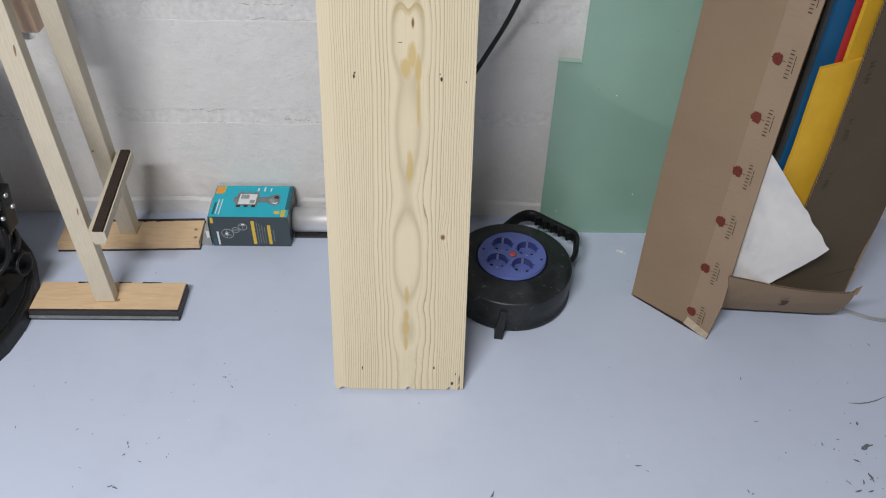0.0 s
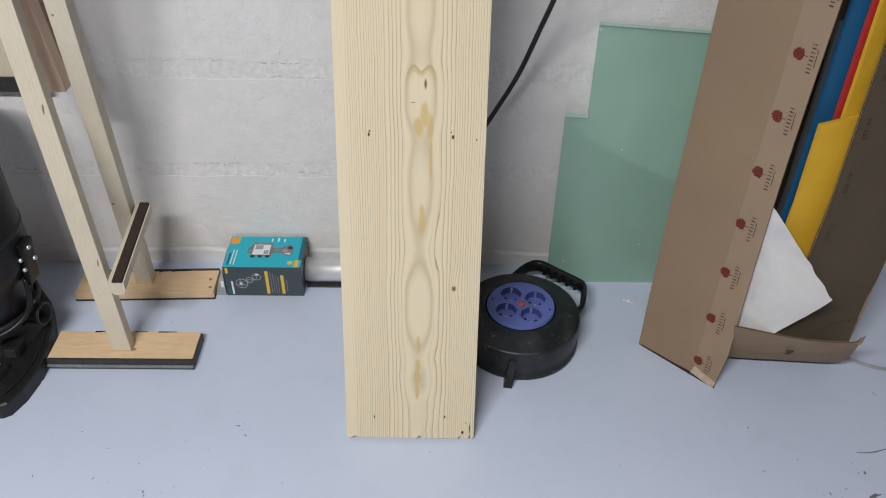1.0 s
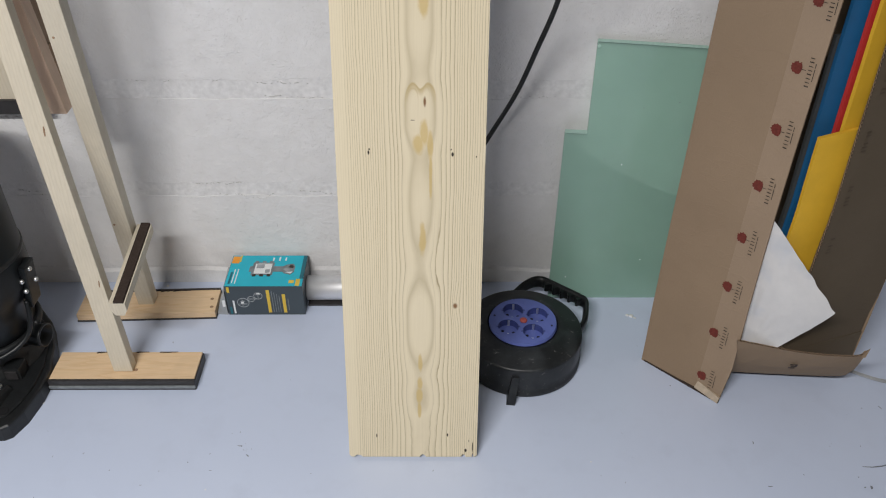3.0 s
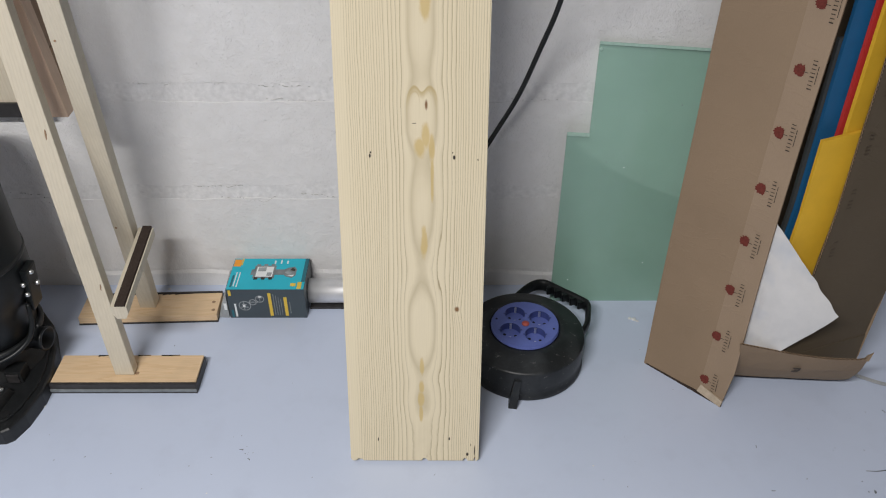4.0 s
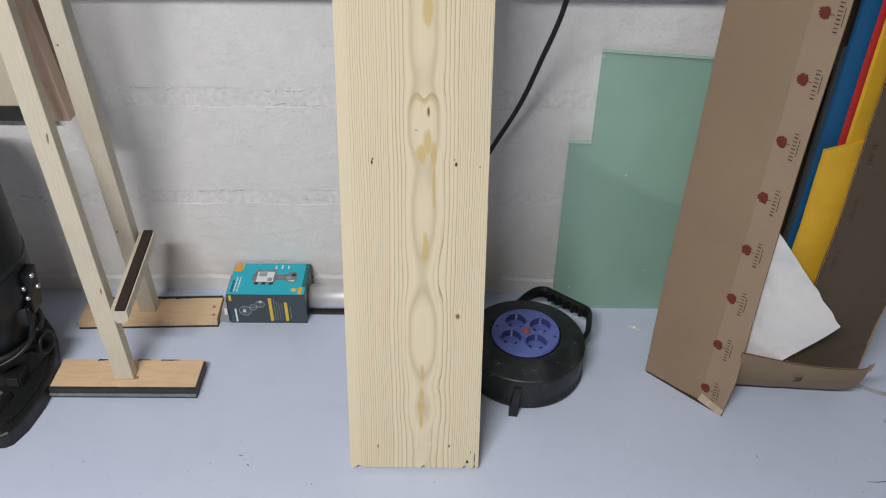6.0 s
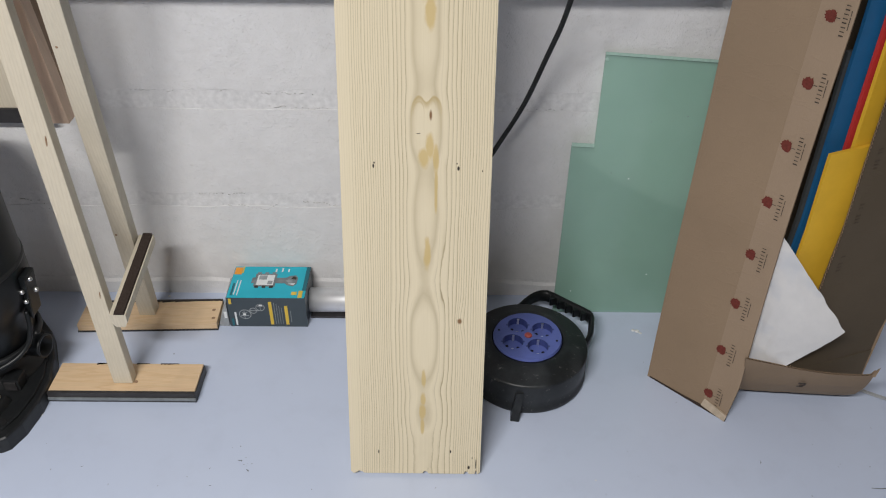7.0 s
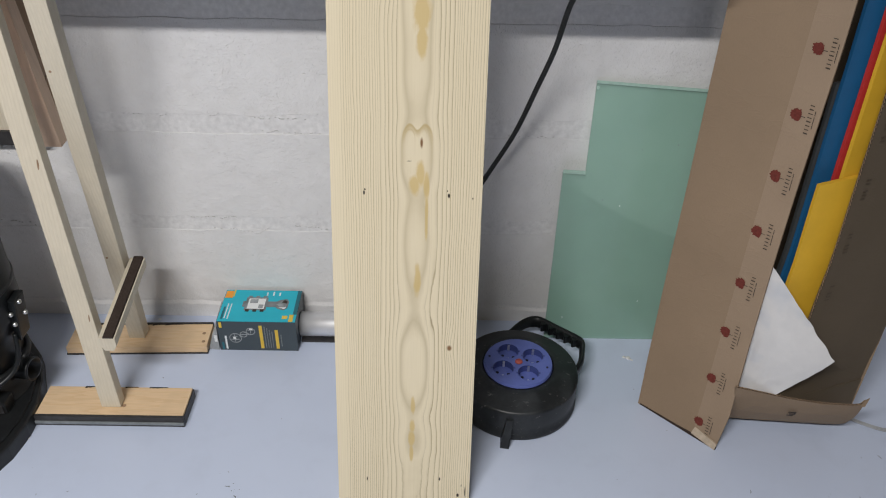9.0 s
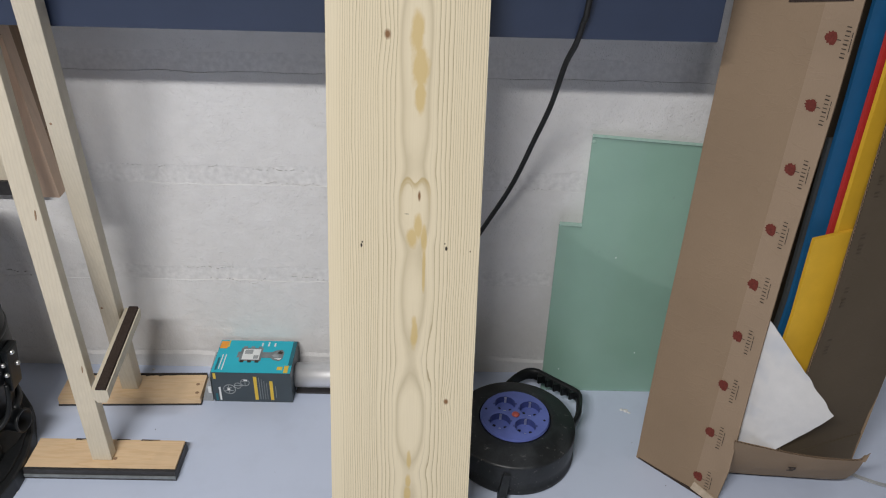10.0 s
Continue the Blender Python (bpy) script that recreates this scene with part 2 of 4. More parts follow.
def mat_glass():
    m = Mat("green_sheet_glass")
    f = m.noise(6, 3)
    c = m.mix(m.ramp(f, (0.35, 0.0), (0.7, 1.0)), (0.325, 0.485, 0.415), (0.36, 0.525, 0.45))
    ob = m.done(c, 0.16, 0, m.bump(m.noise(5, 2), 0.05, 0.004), 0.5)
    m.b.inputs["Transmission Weight"].default_value = 0.45
    m.b.inputs["IOR"].default_value = 1.46
    return ob


def mat_paper():
    m = Mat("white_tissue_paper")
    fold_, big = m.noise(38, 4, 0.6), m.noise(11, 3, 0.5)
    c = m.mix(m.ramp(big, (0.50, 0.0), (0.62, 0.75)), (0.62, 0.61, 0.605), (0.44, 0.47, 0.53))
    # fold hollows get their shade in the colour, in step with the bump
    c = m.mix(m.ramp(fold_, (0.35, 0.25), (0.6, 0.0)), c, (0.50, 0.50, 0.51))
    return m.done(c, 0.82, 0, m.bump(fold_, 0.35, 0.002, m.bump(m.noise(400, 3), 0.2, 0.0004)), 0.2)


def mat_steel():
    m = Mat("brushed_tube")
    f = m.noise(1.0, 4, 0.6, m.coords((8, 500, 500)))
    g = m.noise(30, 5)
    c = m.mix(m.ramp(g, (0.45, 0.0), (0.7, 0.6)), (0.80, 0.80, 0.81), (0.62, 0.62, 0.63))
    return m.done(c, m.math("MULTIPLY_ADD", f, 0.2, 0.36), 0.75, m.bump(f, 0.1, 0.0004))


M_WALL, M_FLOOR = mat_wall(), mat_floor()
M_MORTAR = mat_plain("painted_mortar", (0.71, 0.703, 0.70), 0.8, 0, 0.10, 110, 1.0, 0.2)
M_CEIL = mat_plain("ceiling_paint", (0.78, 0.78, 0.77), 0.85, 0, 0.04, 30, 0.2, 0.2)
M_ROOM = mat_plain("unseen_room_grey", (0.37, 0.345, 0.31), 0.85, 0, 0.05, 30, 0.2, 0.2)
M_BOARD = mat_pine_board()
M_LEG = mat_wood("spruce_slat", (0.64, 0.575, 0.455), (0.58, 0.505, 0.38), 190, 0.3, "z", "x")
M_PLY = mat_wood("plywood_foot", (0.75, 0.55, 0.345), (0.66, 0.45, 0.25), 34, 1.1, "x", "y", 0.55, 0.3)
M_PLANK = mat_wood("reddish_plank", (0.75, 0.56, 0.415), (0.67, 0.48, 0.345), 40, 0.5, "z", "x")
M_BROWN = mat_wood("brown_batten", (0.33, 0.21, 0.125), (0.25, 0.15, 0.085), 90, 0.5, "z", "y")
M_RUBBER = mat_plain("dark_rubber", (0.035, 0.033, 0.034), 0.5, 0, 0.3, 90, 0.3)
# felt, and the dark colour for shade at the carton's edges
M_FELT_SHADE = mat_plain("brown_felt_and_shade", (0.045, 0.032, 0.026), 0.85, 0, 0.3, 300, 0.4, 0.2)
M_CAB = mat_plain("blue_cabinet_paint", (0.027, 0.039, 0.075), 0.38, 0, 0.05, 25, 0.05)
M_BLACK = mat_plain("black_machine_plastic", (0.008, 0.0095, 0.0105), 0.36, 0, 0.25, 40, 0.1, 0.35)
M_BLACK2 = mat_plain("black_cast_metal", (0.010, 0.011, 0.012), 0.45, 0, 0.3, 120, 0.3)
M_BOLT = mat_plain("zinc_bolt", (0.72, 0.72, 0.70), 0.28, 1.0, 0.1, 200, 0.1)
M_REEL = mat_reel()
M_REELBLUE = mat_plain("blue_socket_plastic", (0.105, 0.140, 0.41), 0.42, 0, 0.08, 50, 0.05)
# darker copy of the socket blue, shading recess walls and notches
M_REELSHADE = mat_plain("shaded_blue_recess", (0.045, 0.062, 0.21), 0.4, 0, 0.1, 50, 0.05)
M_RED = mat_plain("orange_switch", (0.42, 0.085, 0.07), 0.45, 0, 0.1, 90, 0.1)
M_HOLE = mat_plain("dark_hole", (0.004, 0.004, 0.005), 0.7, 0, 0.1, 90, 0.0)
M_CABLE = mat_plain("black_cable_rubber", (0.007, 0.007, 0.007), 0.55, 0, 0.4, 160, 0.3)
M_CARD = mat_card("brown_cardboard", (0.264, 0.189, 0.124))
# darker copy of the cardboard, with the carton's inside shade in its colour
M_CARD_SHADE = mat_card("inner_cardboard_in_shade", (0.108, 0.083, 0.056))
M_STRIP = mat_card("pale_tape_cardboard", (0.296, 0.216, 0.148))
M_FLUTE = mat_plain("cardboard_flutes", (0.35, 0.24, 0.15), 0.8, 0, 0.4, 500, 0.4, 0.2)
M_TORN = mat_plain("torn_paper_liner", (0.47, 0.385, 0.29), 0.8, 0, 0.15, 120, 0.4, 0.2)
M_LOGO = mat_plain("red_print", (0.14, 0.030, 0.022), 0.7, 0, 0.2, 300, 0.05, 0.2)
M_INK = mat_plain("dark_print", (0.055, 0.042, 0.034), 0.7, 0, 0.2, 300, 0.05, 0.2)
M_FAINT = mat_plain("faint_print", (0.085, 0.064, 0.045), 0.7, 0, 0.2, 300, 0.05, 0.2)
M_SBLUE = mat_plain("blue_foam_sheet", (0.010, 0.105, 0.25), 0.6, 0, 0.06, 30, 0.05)
M_SRED = mat_plain("red_foam_sheet", (0.48, 0.03, 0.025), 0.6, 0, 0.06, 30, 0.05)
M_SGREY = mat_plain("grey_foam_sheet", (0.07, 0.075, 0.075), 0.6, 0, 0.06, 30, 0.05)
M_SYEL = mat_plain("yellow_foam_sheet", (0.72, 0.42, 0.03), 0.6, 0, 0.05, 30, 0.05)
M_PAPER = mat_paper()
M_TEAL = mat_plain("teal_printed_card", (0.012, 0.45, 0.58), 0.4, 0, 0.05, 20, 0.03)
M_SLATE = mat_plain("slate_printed_card", (0.045, 0.062, 0.075), 0.4, 0, 0.06, 20, 0.03)
M_WHITE = mat_plain("white_print", (0.75, 0.77, 0.77), 0.5, 0, 0.04, 80, 0.02)
M_YPRINT = mat_plain("yellow_print", (0.72, 0.50, 0.06), 0.5, 0, 0.05, 80, 0.02)
M_ORANGE = mat_plain("orange_sticker", (0.85, 0.33, 0.03), 0.5, 0, 0.05, 80, 0.02)
M_GREYP = mat_plain("grey_print", (0.20, 0.22, 0.23), 0.45, 0, 0.3, 60, 0.02)
M_TEALP = mat_plain("dark_teal_print", (0.01, 0.13, 0.17), 0.4, 0, 0.05, 60, 0.02)
M_BLISTER = mat_plain("grey_clear_plastic", (0.34, 0.36, 0.37), 0.25, 0, 0.2, 40, 0.1)
M_STEEL = mat_steel()
M_GLASS = mat_glass()
M_BACKSHEET = mat_plain("dark_green_backing", (0.10, 0.19, 0.15), 0.2, 0, 0.1, 20, 0.05)
M_GEDGE = mat_plain("frosted_glass_edge", (0.37, 0.53, 0.46), 0.4, 0, 0.1, 200, 0.2)
M_WIRE = mat_plain("grey_wire", (0.33, 0.34, 0.35), 0.45, 0, 0.1, 90, 0.05)
M_CHIP = mat_plain("plaster_crumb", (0.72, 0.72, 0.72), 0.85, 0, 0.15, 400, 0.4, 0.2)
M_DIRT = mat_plain("dark_dirt", (0.15, 0.165, 0.185), 0.85, 0, 0.3, 400, 0.4, 0.2)

# ---- builders ----


def part(name, bm, material, parent=None, label="", smooth=False):
    me = bpy.data.meshes.new(name)
    bmesh.ops.recalc_face_normals(bm, faces=bm.faces)
    bm.to_mesh(me)
    bm.free()
    for mt in material if isinstance(material, (list, tuple)) else (material,):
        me.materials.append(mt)
    if smooth:
        for p in me.polygons:
            p.use_smooth = True
    ob = new(name, me)
    if parent is not None:
        ob.parent = parent
    return tagged(ob, label)


def thing(name, label, category, m=None, group="", kind=""):
    ob = new(name)
    ob.empty_display_size = 0.05
    if m is not None:
        ob.matrix_world = m
    return tagged(ob, label, category, group, kind)


def hexa(corners):
    """A solid from eight corners: four below, four above, both in turn."""
    bm = bmesh.new()
    v = [bm.verts.new(c) for c in corners]
    for f in ((3, 2, 1, 0), (4, 5, 6, 7), (0, 1, 5, 4), (1, 2, 6, 5), (2, 3, 7, 6), (3, 0, 4, 7)):
        bm.faces.new([v[i] for i in f])
    return bm


def bevelled(bm, w, seg=2):
    if w > 0:
        bmesh.ops.bevel(bm, geom=bm.edges[:], offset=w, segments=seg, profile=0.7, affect="EDGES")
    return bm


def box(x0, x1, y0, y1, z0, z1, w=0.0, seg=2):
    return bevelled(hexa([(x0, y0, z0), (x1, y0, z0), (x1, y1, z0), (x0, y1, z0), (x0, y0, z1), (x1, y0, z1), (x1, y1, z1), (x0, y1, z1)]), w, seg)


def beam(a, b, w, d, bev=0.002):
    """A bar from a to b with its width along x and its depth along y."""
    c = []
    for p in (a, b):
        x, y, z = p
        c += [(x - w / 2, y - d / 2, z), (x + w / 2, y - d / 2, z), (x + w / 2, y + d / 2, z), (x - w / 2, y + d / 2, z)]
    return bevelled(hexa(c), bev)


def slab(p00, p10, p11, p01, t, nx=1, ny=1, warp=0.0, seed=0):
    """A sheet through four corners, t thick to its back, gently uneven."""
    P = [Vector(p) for p in (p00, p10, p11, p01)]
    nrm = (P[1] - P[0]).cross(P[3] - P[0]).normalized()
    bm = bmesh.new()
    rows = []
    for side in (0, 1):
        grid = []
        for j in range(ny + 1):
            line = []
            for i in range(nx + 1):
                a, b = i / nx, j / ny
                q = (P[0] * (1 - a) + P[1] * a) * (1 - b) + (P[3] * (1 - a) + P[2] * a) * b
                h = warp * noise.noise(q * 9 + Vector((seed, 0, 0)))
                line.append(bm.verts.new(q + nrm * (h - side * t)))
            grid.append(line)
        rows.append(grid)
    for g in rows:
        for j in range(ny):
            for i in range(nx):
                bm.faces.new((g[j][i], g[j][i + 1], g[j + 1][i + 1], g[j + 1][i]))
    f, k = rows
    rim = [(j, 0) for j in range(ny + 1)] + [(ny, i) for i in range(1, nx + 1)] + [(j, nx) for j in range(ny - 1, -1, -1)] + [(0, i) for i in range(nx - 1, 0, -1)]
    for a, b in zip(rim, rim[1:] + rim[:1]):
        bm.faces.new((f[a[0]][a[1]], f[b[0]][b[1]], k[b[0]][b[1]], k[a[0]][a[1]]))
    return bm


def sheet(left, right_, z0, z1, t, nx=3, ny=40, warp=0.0, seed=0):
    """A sheet between two upright curves, each a function of height, t thick to its back."""
    bm = bmesh.new()
    faces = []
    for side in (0, 1):
        grid = []
        for j in range(ny + 1):
            z = z0 + (z1 - z0) * j / ny
            a, b = Vector(left(z)), Vector(right_(z))
            back = Vector((b - a).cross(Vector((0, 0, 1)))).normalized() * -t * side
            row = []
            for i in range(nx + 1):
                q = a.lerp(b, i / nx)
                row.append(bm.verts.new(q + back + Vector((0, warp * noise.noise(q * 9 + Vector((seed, 0, 0))), 0))))
            grid.append(row)
        faces.append(grid)
    f, k = faces
    for g in faces:
        for j in range(ny):
            for i in range(nx):
                bm.faces.new((g[j][i], g[j][i + 1], g[j + 1][i + 1], g[j + 1][i]))
    rim = [(j, 0) for j in range(ny + 1)] + [(ny, i) for i in range(1, nx + 1)] + [(j, nx) for j in range(ny - 1, -1, -1)] + [(0, i) for i in range(nx - 1, 0, -1)]
    for a, b in zip(rim, rim[1:] + rim[:1]):
        bm.faces.new((f[a[0]][a[1]], f[b[0]][b[1]], k[b[0]][b[1]], k[a[0]][a[1]]))
    return bm


def prism(poly, z0, z1, bev=0.0, seg=2):
    bm = bmesh.new()
    lo = [bm.verts.new((x, y, z0)) for x, y in poly]
    hi = [bm.verts.new((x, y, z1)) for x, y in poly]
    bm.faces.new(lo[::-1])
    top = bm.faces.new(hi)
    n = len(poly)
    for i in range(n):
        bm.faces.new((lo[i], lo[(i + 1) % n], hi[(i + 1) % n], hi[i]))
    if bev:
        bmesh.ops.bevel(bm, geom=list(top.edges), offset=bev, segments=seg, profile=0.6, affect="EDGES")
    return bm


def lathe(profile, n=48, m=None):
    bm = bmesh.new()
    rings = []
    for r, z in profile:
        if r < 1e-6:
            rings.append([bm.verts.new((0, 0, z))])
        else:
            rings.append([bm.verts.new((r * math.cos(2 * math.pi * i / n), r * math.sin(2 * math.pi * i / n), z)) for i in range(n)])
    for a, b in zip(rings, rings[1:]):
        for i in range(n):
            j = (i + 1) % n
            vs = [a[i % len(a)], a[j % len(a)], b[j % len(b)], b[i % len(b)]]
            vs = list(dict.fromkeys(vs))
            if len(vs) > 2:
                bm.faces.new(vs)
    if m is not None:
        bmesh.ops.transform(bm, matrix=m, verts=bm.verts)
    return bm


def smooth_path(pts, per=8):
    P = [Vector(p) for p in pts]
    P = [P[0] * 2 - P[1]] + P + [P[-1] * 2 - P[-2]]
    out = []
    for i in range(1, len(P) - 2):
        a, b, c, d = P[i - 1 : i + 3]
        for k in range(per):
            t = k / per
            out.append(0.5 * (2 * b + (c - a) * t + (2 * a - 5 * b + 4 * c - d) * t * t + (3 * b - a - 3 * c + d) * t**3))
    return out + [P[-2]]


def pipe(path, r, n=10, flat=1.0):
    bm = bmesh.new()
    rings = []
    up = Vector((0.13, 0.2, 1)).normalized()
    for i, p in enumerate(path):
        d = (path[min(i + 1, len(path) - 1)] - path[max(i - 1, 0)]).normalized()
        s = d.cross(up).normalized()
        u = s.cross(d)
        rings.append([bm.verts.new(p + r * (math.cos(2 * math.pi * k / n) * s + flat * math.sin(2 * math.pi * k / n) * u)) for k in range(n)])
    for a, b in zip(rings, rings[1:]):
        for k in range(n):
            bm.faces.new((a[k], a[(k + 1) % n], b[(k + 1) % n], b[k]))
    bm.faces.new(rings[0][::-1])
    bm.faces.new(rings[-1])
    return bm


# ---- the room ----
WY = 1.12
X0, X1, YB, H = -2.6, 2.6, -3.2, 2.75


def flat(name, bm, mt, label):
    return tagged(part(name, bm, mt, None), label, name.split("_")[0], "", "structure")


flat("floor", box(X0, X1, YB, WY + 0.1, -0.12, 0.0), M_FLOOR, "pale blue-grey painted concrete floor with scuffs")
wall = flat("wall_north", box(X0, X1, WY + 0.0008, WY + 0.2, 0.0, H), M_MORTAR, "white painted concrete block wall with smeared joints")
# unseen walls and ceiling, added; their warm grey sets the bounced light
flat("wall_west", box(X0 - 0.15, X0, YB, WY + 0.2, 0, H), M_ROOM, "unseen plain grey side wall closing the room")
flat("wall_east", box(X1, X1 + 0.15, YB, WY + 0.2, 0, H), M_ROOM, "unseen plain grey side wall closing the room")
flat("wall_south", box(X0, X1, YB - 0.15, YB, 0, H), M_ROOM, "unseen plain grey end wall closing the room")
flat("ceiling", box(X0 - 0.15, X1 + 0.15, YB - 0.15, WY + 0.2, H, H + 0.15), M_ROOM, "unseen plain grey ceiling closing the room")

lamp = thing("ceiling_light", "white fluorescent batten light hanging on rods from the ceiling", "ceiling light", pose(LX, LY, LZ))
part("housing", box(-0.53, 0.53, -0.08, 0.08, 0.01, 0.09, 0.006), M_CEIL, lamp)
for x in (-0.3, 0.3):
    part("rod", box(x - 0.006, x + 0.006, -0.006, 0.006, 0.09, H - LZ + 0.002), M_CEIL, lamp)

# ---- skirting of smeared cement at the wall's foot ----
bm = bmesh.new()
prev = None
for i in range(141):
    x = -1.4 + i * 0.02
    h = 0.036 + 0.010 * noise.noise(Vector((x * 7, 0, 0))) + 0.004 * noise.noise(Vector((x * 40, 3, 0)))
    ring = [bm.verts.new((x, WY - 0.0025, 0.0)), bm.verts.new((x, WY - 0.0025, h * 0.8)), bm.verts.new((x, WY + 0.001, h)), bm.verts.new((x, WY + 0.01, h)), bm.verts.new((x, WY + 0.01, 0))]
    if prev:
        for a in range(5):
            bm.faces.new((prev[a], ring[a], ring[(a + 1) % 5], prev[(a + 1) % 5]))
    prev = ring
tagged(part("baseboard", bm, M_WALL, None), "smeared painted cement along the foot of the wall", "skirting", "", "structure")

# ---- wall cabinet ----
cab = thing("wall_cabinet", "dark blue painted cabinet hung on the white wall", "cabinet")
part("body", box(-1.3, 0.368, 0.95, WY - 0.004, 0.735, 1.45, 0.002), M_CAB, cab)
for a, b in ((-1.3, -0.664), (-0.660, 0.368)):
    part("door", box(a, b, 0.93, 0.948, 0.735, 1.448, 0.0015), M_CAB, cab)

# ---- leaning pine board ----
BOARD = pose(-0.0425, 0.677, 0.0056, -14.04, 0.35, 0)
bd = thing("pine_board", "pale pine board with knots and pitch stains leaning on the cabinet", "board", BOARD)
bw, bl, bt = 0.1008, 0.965, 0.022
out = [(-bw, 0.004), (-bw + 0.003, 0.0)]
for u, w, h in ((-0.0865, 0.007, 0.004), (0.0155, 0.005, 0.005), (0.0795, 0.004, 0.005), (0.0945, 0.0016, 0.008)):
    out += [(u - w, 0.0), (u - w * 0.3, h), (u + w * 0.5, h * 0.7), (u + w, 0.0)]
out += [(bw - 0.003, 0.0), (bw, 0.003), (bw, bl), (-bw, bl)]
bm = bmesh.new()
fr = [bm.verts.new((u, 0, v)) for u, v in out]
bk = [bm.verts.new((u, bt, v)) for u, v in out]
bm.faces.new(fr)
bm.faces.new(bk[::-1])
for i in range(len(out)):
    j = (i + 1) % len(out)
    bm.faces.new((fr[i], bk[i], bk[j], fr[j]))
part("plank", bm, M_BOARD, bd)
# dark backing gives the board's bottom notches their shade
part("end_grain", box(-bw + 0.002, bw - 0.002, 0.005, bt - 0.001, 0.0008, 0.016), M_BROWN, bd, "dark wood backing for the shade in the notches")

# ---- wooden stand ----
st = thing("wooden_stand", "unfinished wooden stand of pale slats on plywood feet", "stand")


def foot(x0, x1, y0, y1, h, edge_front, rz=0.0):
    m = Matrix.Translation(((x0 + x1) / 2, (y0 + y1) / 2, 0)) @ pose(0, 0, 0, 0, 0, rz)
    a, b = (x1 - x0) / 2, (y1 - y0) / 2
    bm = box(-a, a, -b, b, 0.003, h, 0.0012)
    ft = part("foot", bm, M_PLY, st, "worn plywood foot")
    ft.matrix_basis = m
    part("sole", box(-a - 0.001, a + 0.001, -b - 0.001, b + 0.001, 0.0, 0.0035), M_RUBBER, ft, "dark rubber sole")
    if edge_front:
        part("edging", box(-a, a + 0.002, -b - 0.006, -b, 0.0, h + 0.001, 0.0015), M_RUBBER, ft, "dark rubber edging")
        # paler grey ridge puts the edging's sheen into its colour
        part("edging", box(-a, a + 0.002, -b - 0.0085, -b - 0.0055, 0.006, 0.0115, 0.001), M_GREYP, ft, "grey ridge carrying the rubber's sheen")
        part("edging", box(a, a + 0.002, -b, b, 0.0, h - 0.003, 0.0005), M_RUBBER, ft)
    else:
        part("edging", box(-a, a, b, b + 0.004, 0.0, h + 0.002, 0.001), M_RUBBER, ft, "dark rubber edging")
    # chipped veneer along the back edge
    for k in range(7):
        x, w = random.uniform(-a + 0.01, a - 0.03), random.uniform(0.006, 0.024)
        part("chip", prism([(x, b - random.uniform(0.0015, 0.004)), (x + w * 0.4, b - 0.0015), (x + w, b - 0.001), (x + w, b + 0.0004), (x, b + 0.0004)], h - 0.002, h + 0.0004), M_FELT_SHADE, ft, "dark chipped veneer")
    return ft


foot(-0.674, -0.424, 0.831, 0.897, 0.021, True)
foot(-0.688, -0.428, 1.004, 1.068, 0.018, False, 2.0)
part("leg", beam((-0.5495, 0.857, 0.023), (-0.5981, 0.9285, 0.733), 0.033, 0.020), M_LEG, st)
part("leg", beam((-0.5629, 1.0419, 0.017), (-0.4932, 0.847, 1.1), 0.030, 0.026), M_LEG, st)
part("upright", beam((-0.592, 0.975, 0.462), (-0.6166, 0.975, 0.733), 0.050, 0.026, 0.001), M_PLANK, st, "reddish brown plank between the legs")
for z0, z1, dx in ((0.468, 0.562, 0.0), (0.5625, 0.733, -0.0015)):
    part("batten", beam((-0.586 - 0.091 * (z0 - 0.462) + dx, 1.011, z0), (-0.586 - 0.091 * (z1 - 0.462) + dx, 1.011, z1), 0.038, 0.044, 0.001), M_BROWN, st, "dark brown batten behind the plank")
part("rail", box(-1.2, -0.664, 1.099, 1.117, 0.417, 0.594, 0.001), M_LEG, st)
part("rail_edging", box(-1.2, -0.664, 1.094, 1.117, 0.391, 0.417, 0.001), M_RUBBER, st, "dark rubber edging")
for kx, ky, kz, w, h in ((-0.5515, 0.8655, 0.205, 0.0022, 0.016), (-0.572, 0.892, 0.47, 0.003, 0.02), (-0.5588, 0.9897, 0.235, 0.004, 0.005), (-0.5334, 0.9240, 0.60, 0.004, 0.004)):
    part("knot", lathe([(0, 0.0), (1, 0.0), (0.8, 0.3), (0, 0.35)], 12, Matrix.Translation((kx, ky, kz)) @ pose(0, 0, 0, 90, 6, 0) @ Matrix.Diagonal((w / 2, h / 2, 0.0025, 1))), M_BROWN, st, "small brown knot")
for kx, ky in ((-0.44, 1.045), (-0.436, 1.022), (-0.53, 0.853)):
    part("knot", lathe([(0, 0.0), (0.0035, 0.0), (0.003, 0.0004), (0, 0.0005)], 12, pose(kx, ky, 0.0181 if ky > 0.9 else 0.0211)), M_BROWN, st, "small brown knot")
# cross bar with a strip of felt
A, B = Vector((-0.519, 0.838, 0.176)), Vector((-0.520, 1.018, 0.203))
prof = [(-0.013, 0.012), (-0.013, -0.004), (-0.007, -0.014), (0.007, -0.014), (0.013, -0.004), (0.013, 0.012)]
bm = bmesh.new()
rings = [[bm.verts.new((p.x + a, p.y, p.z + b)) for a, b in prof] for p in (A, B)]
for i in range(6):
    bm.faces.new((rings[0][i], rings[0][(i + 1) % 6], rings[1][(i + 1) % 6], rings[1][i]))
bm.faces.new(rings[0])
bm.faces.new(rings[1][::-1])
cross = part("cross_bar", bm, M_LEG, st)
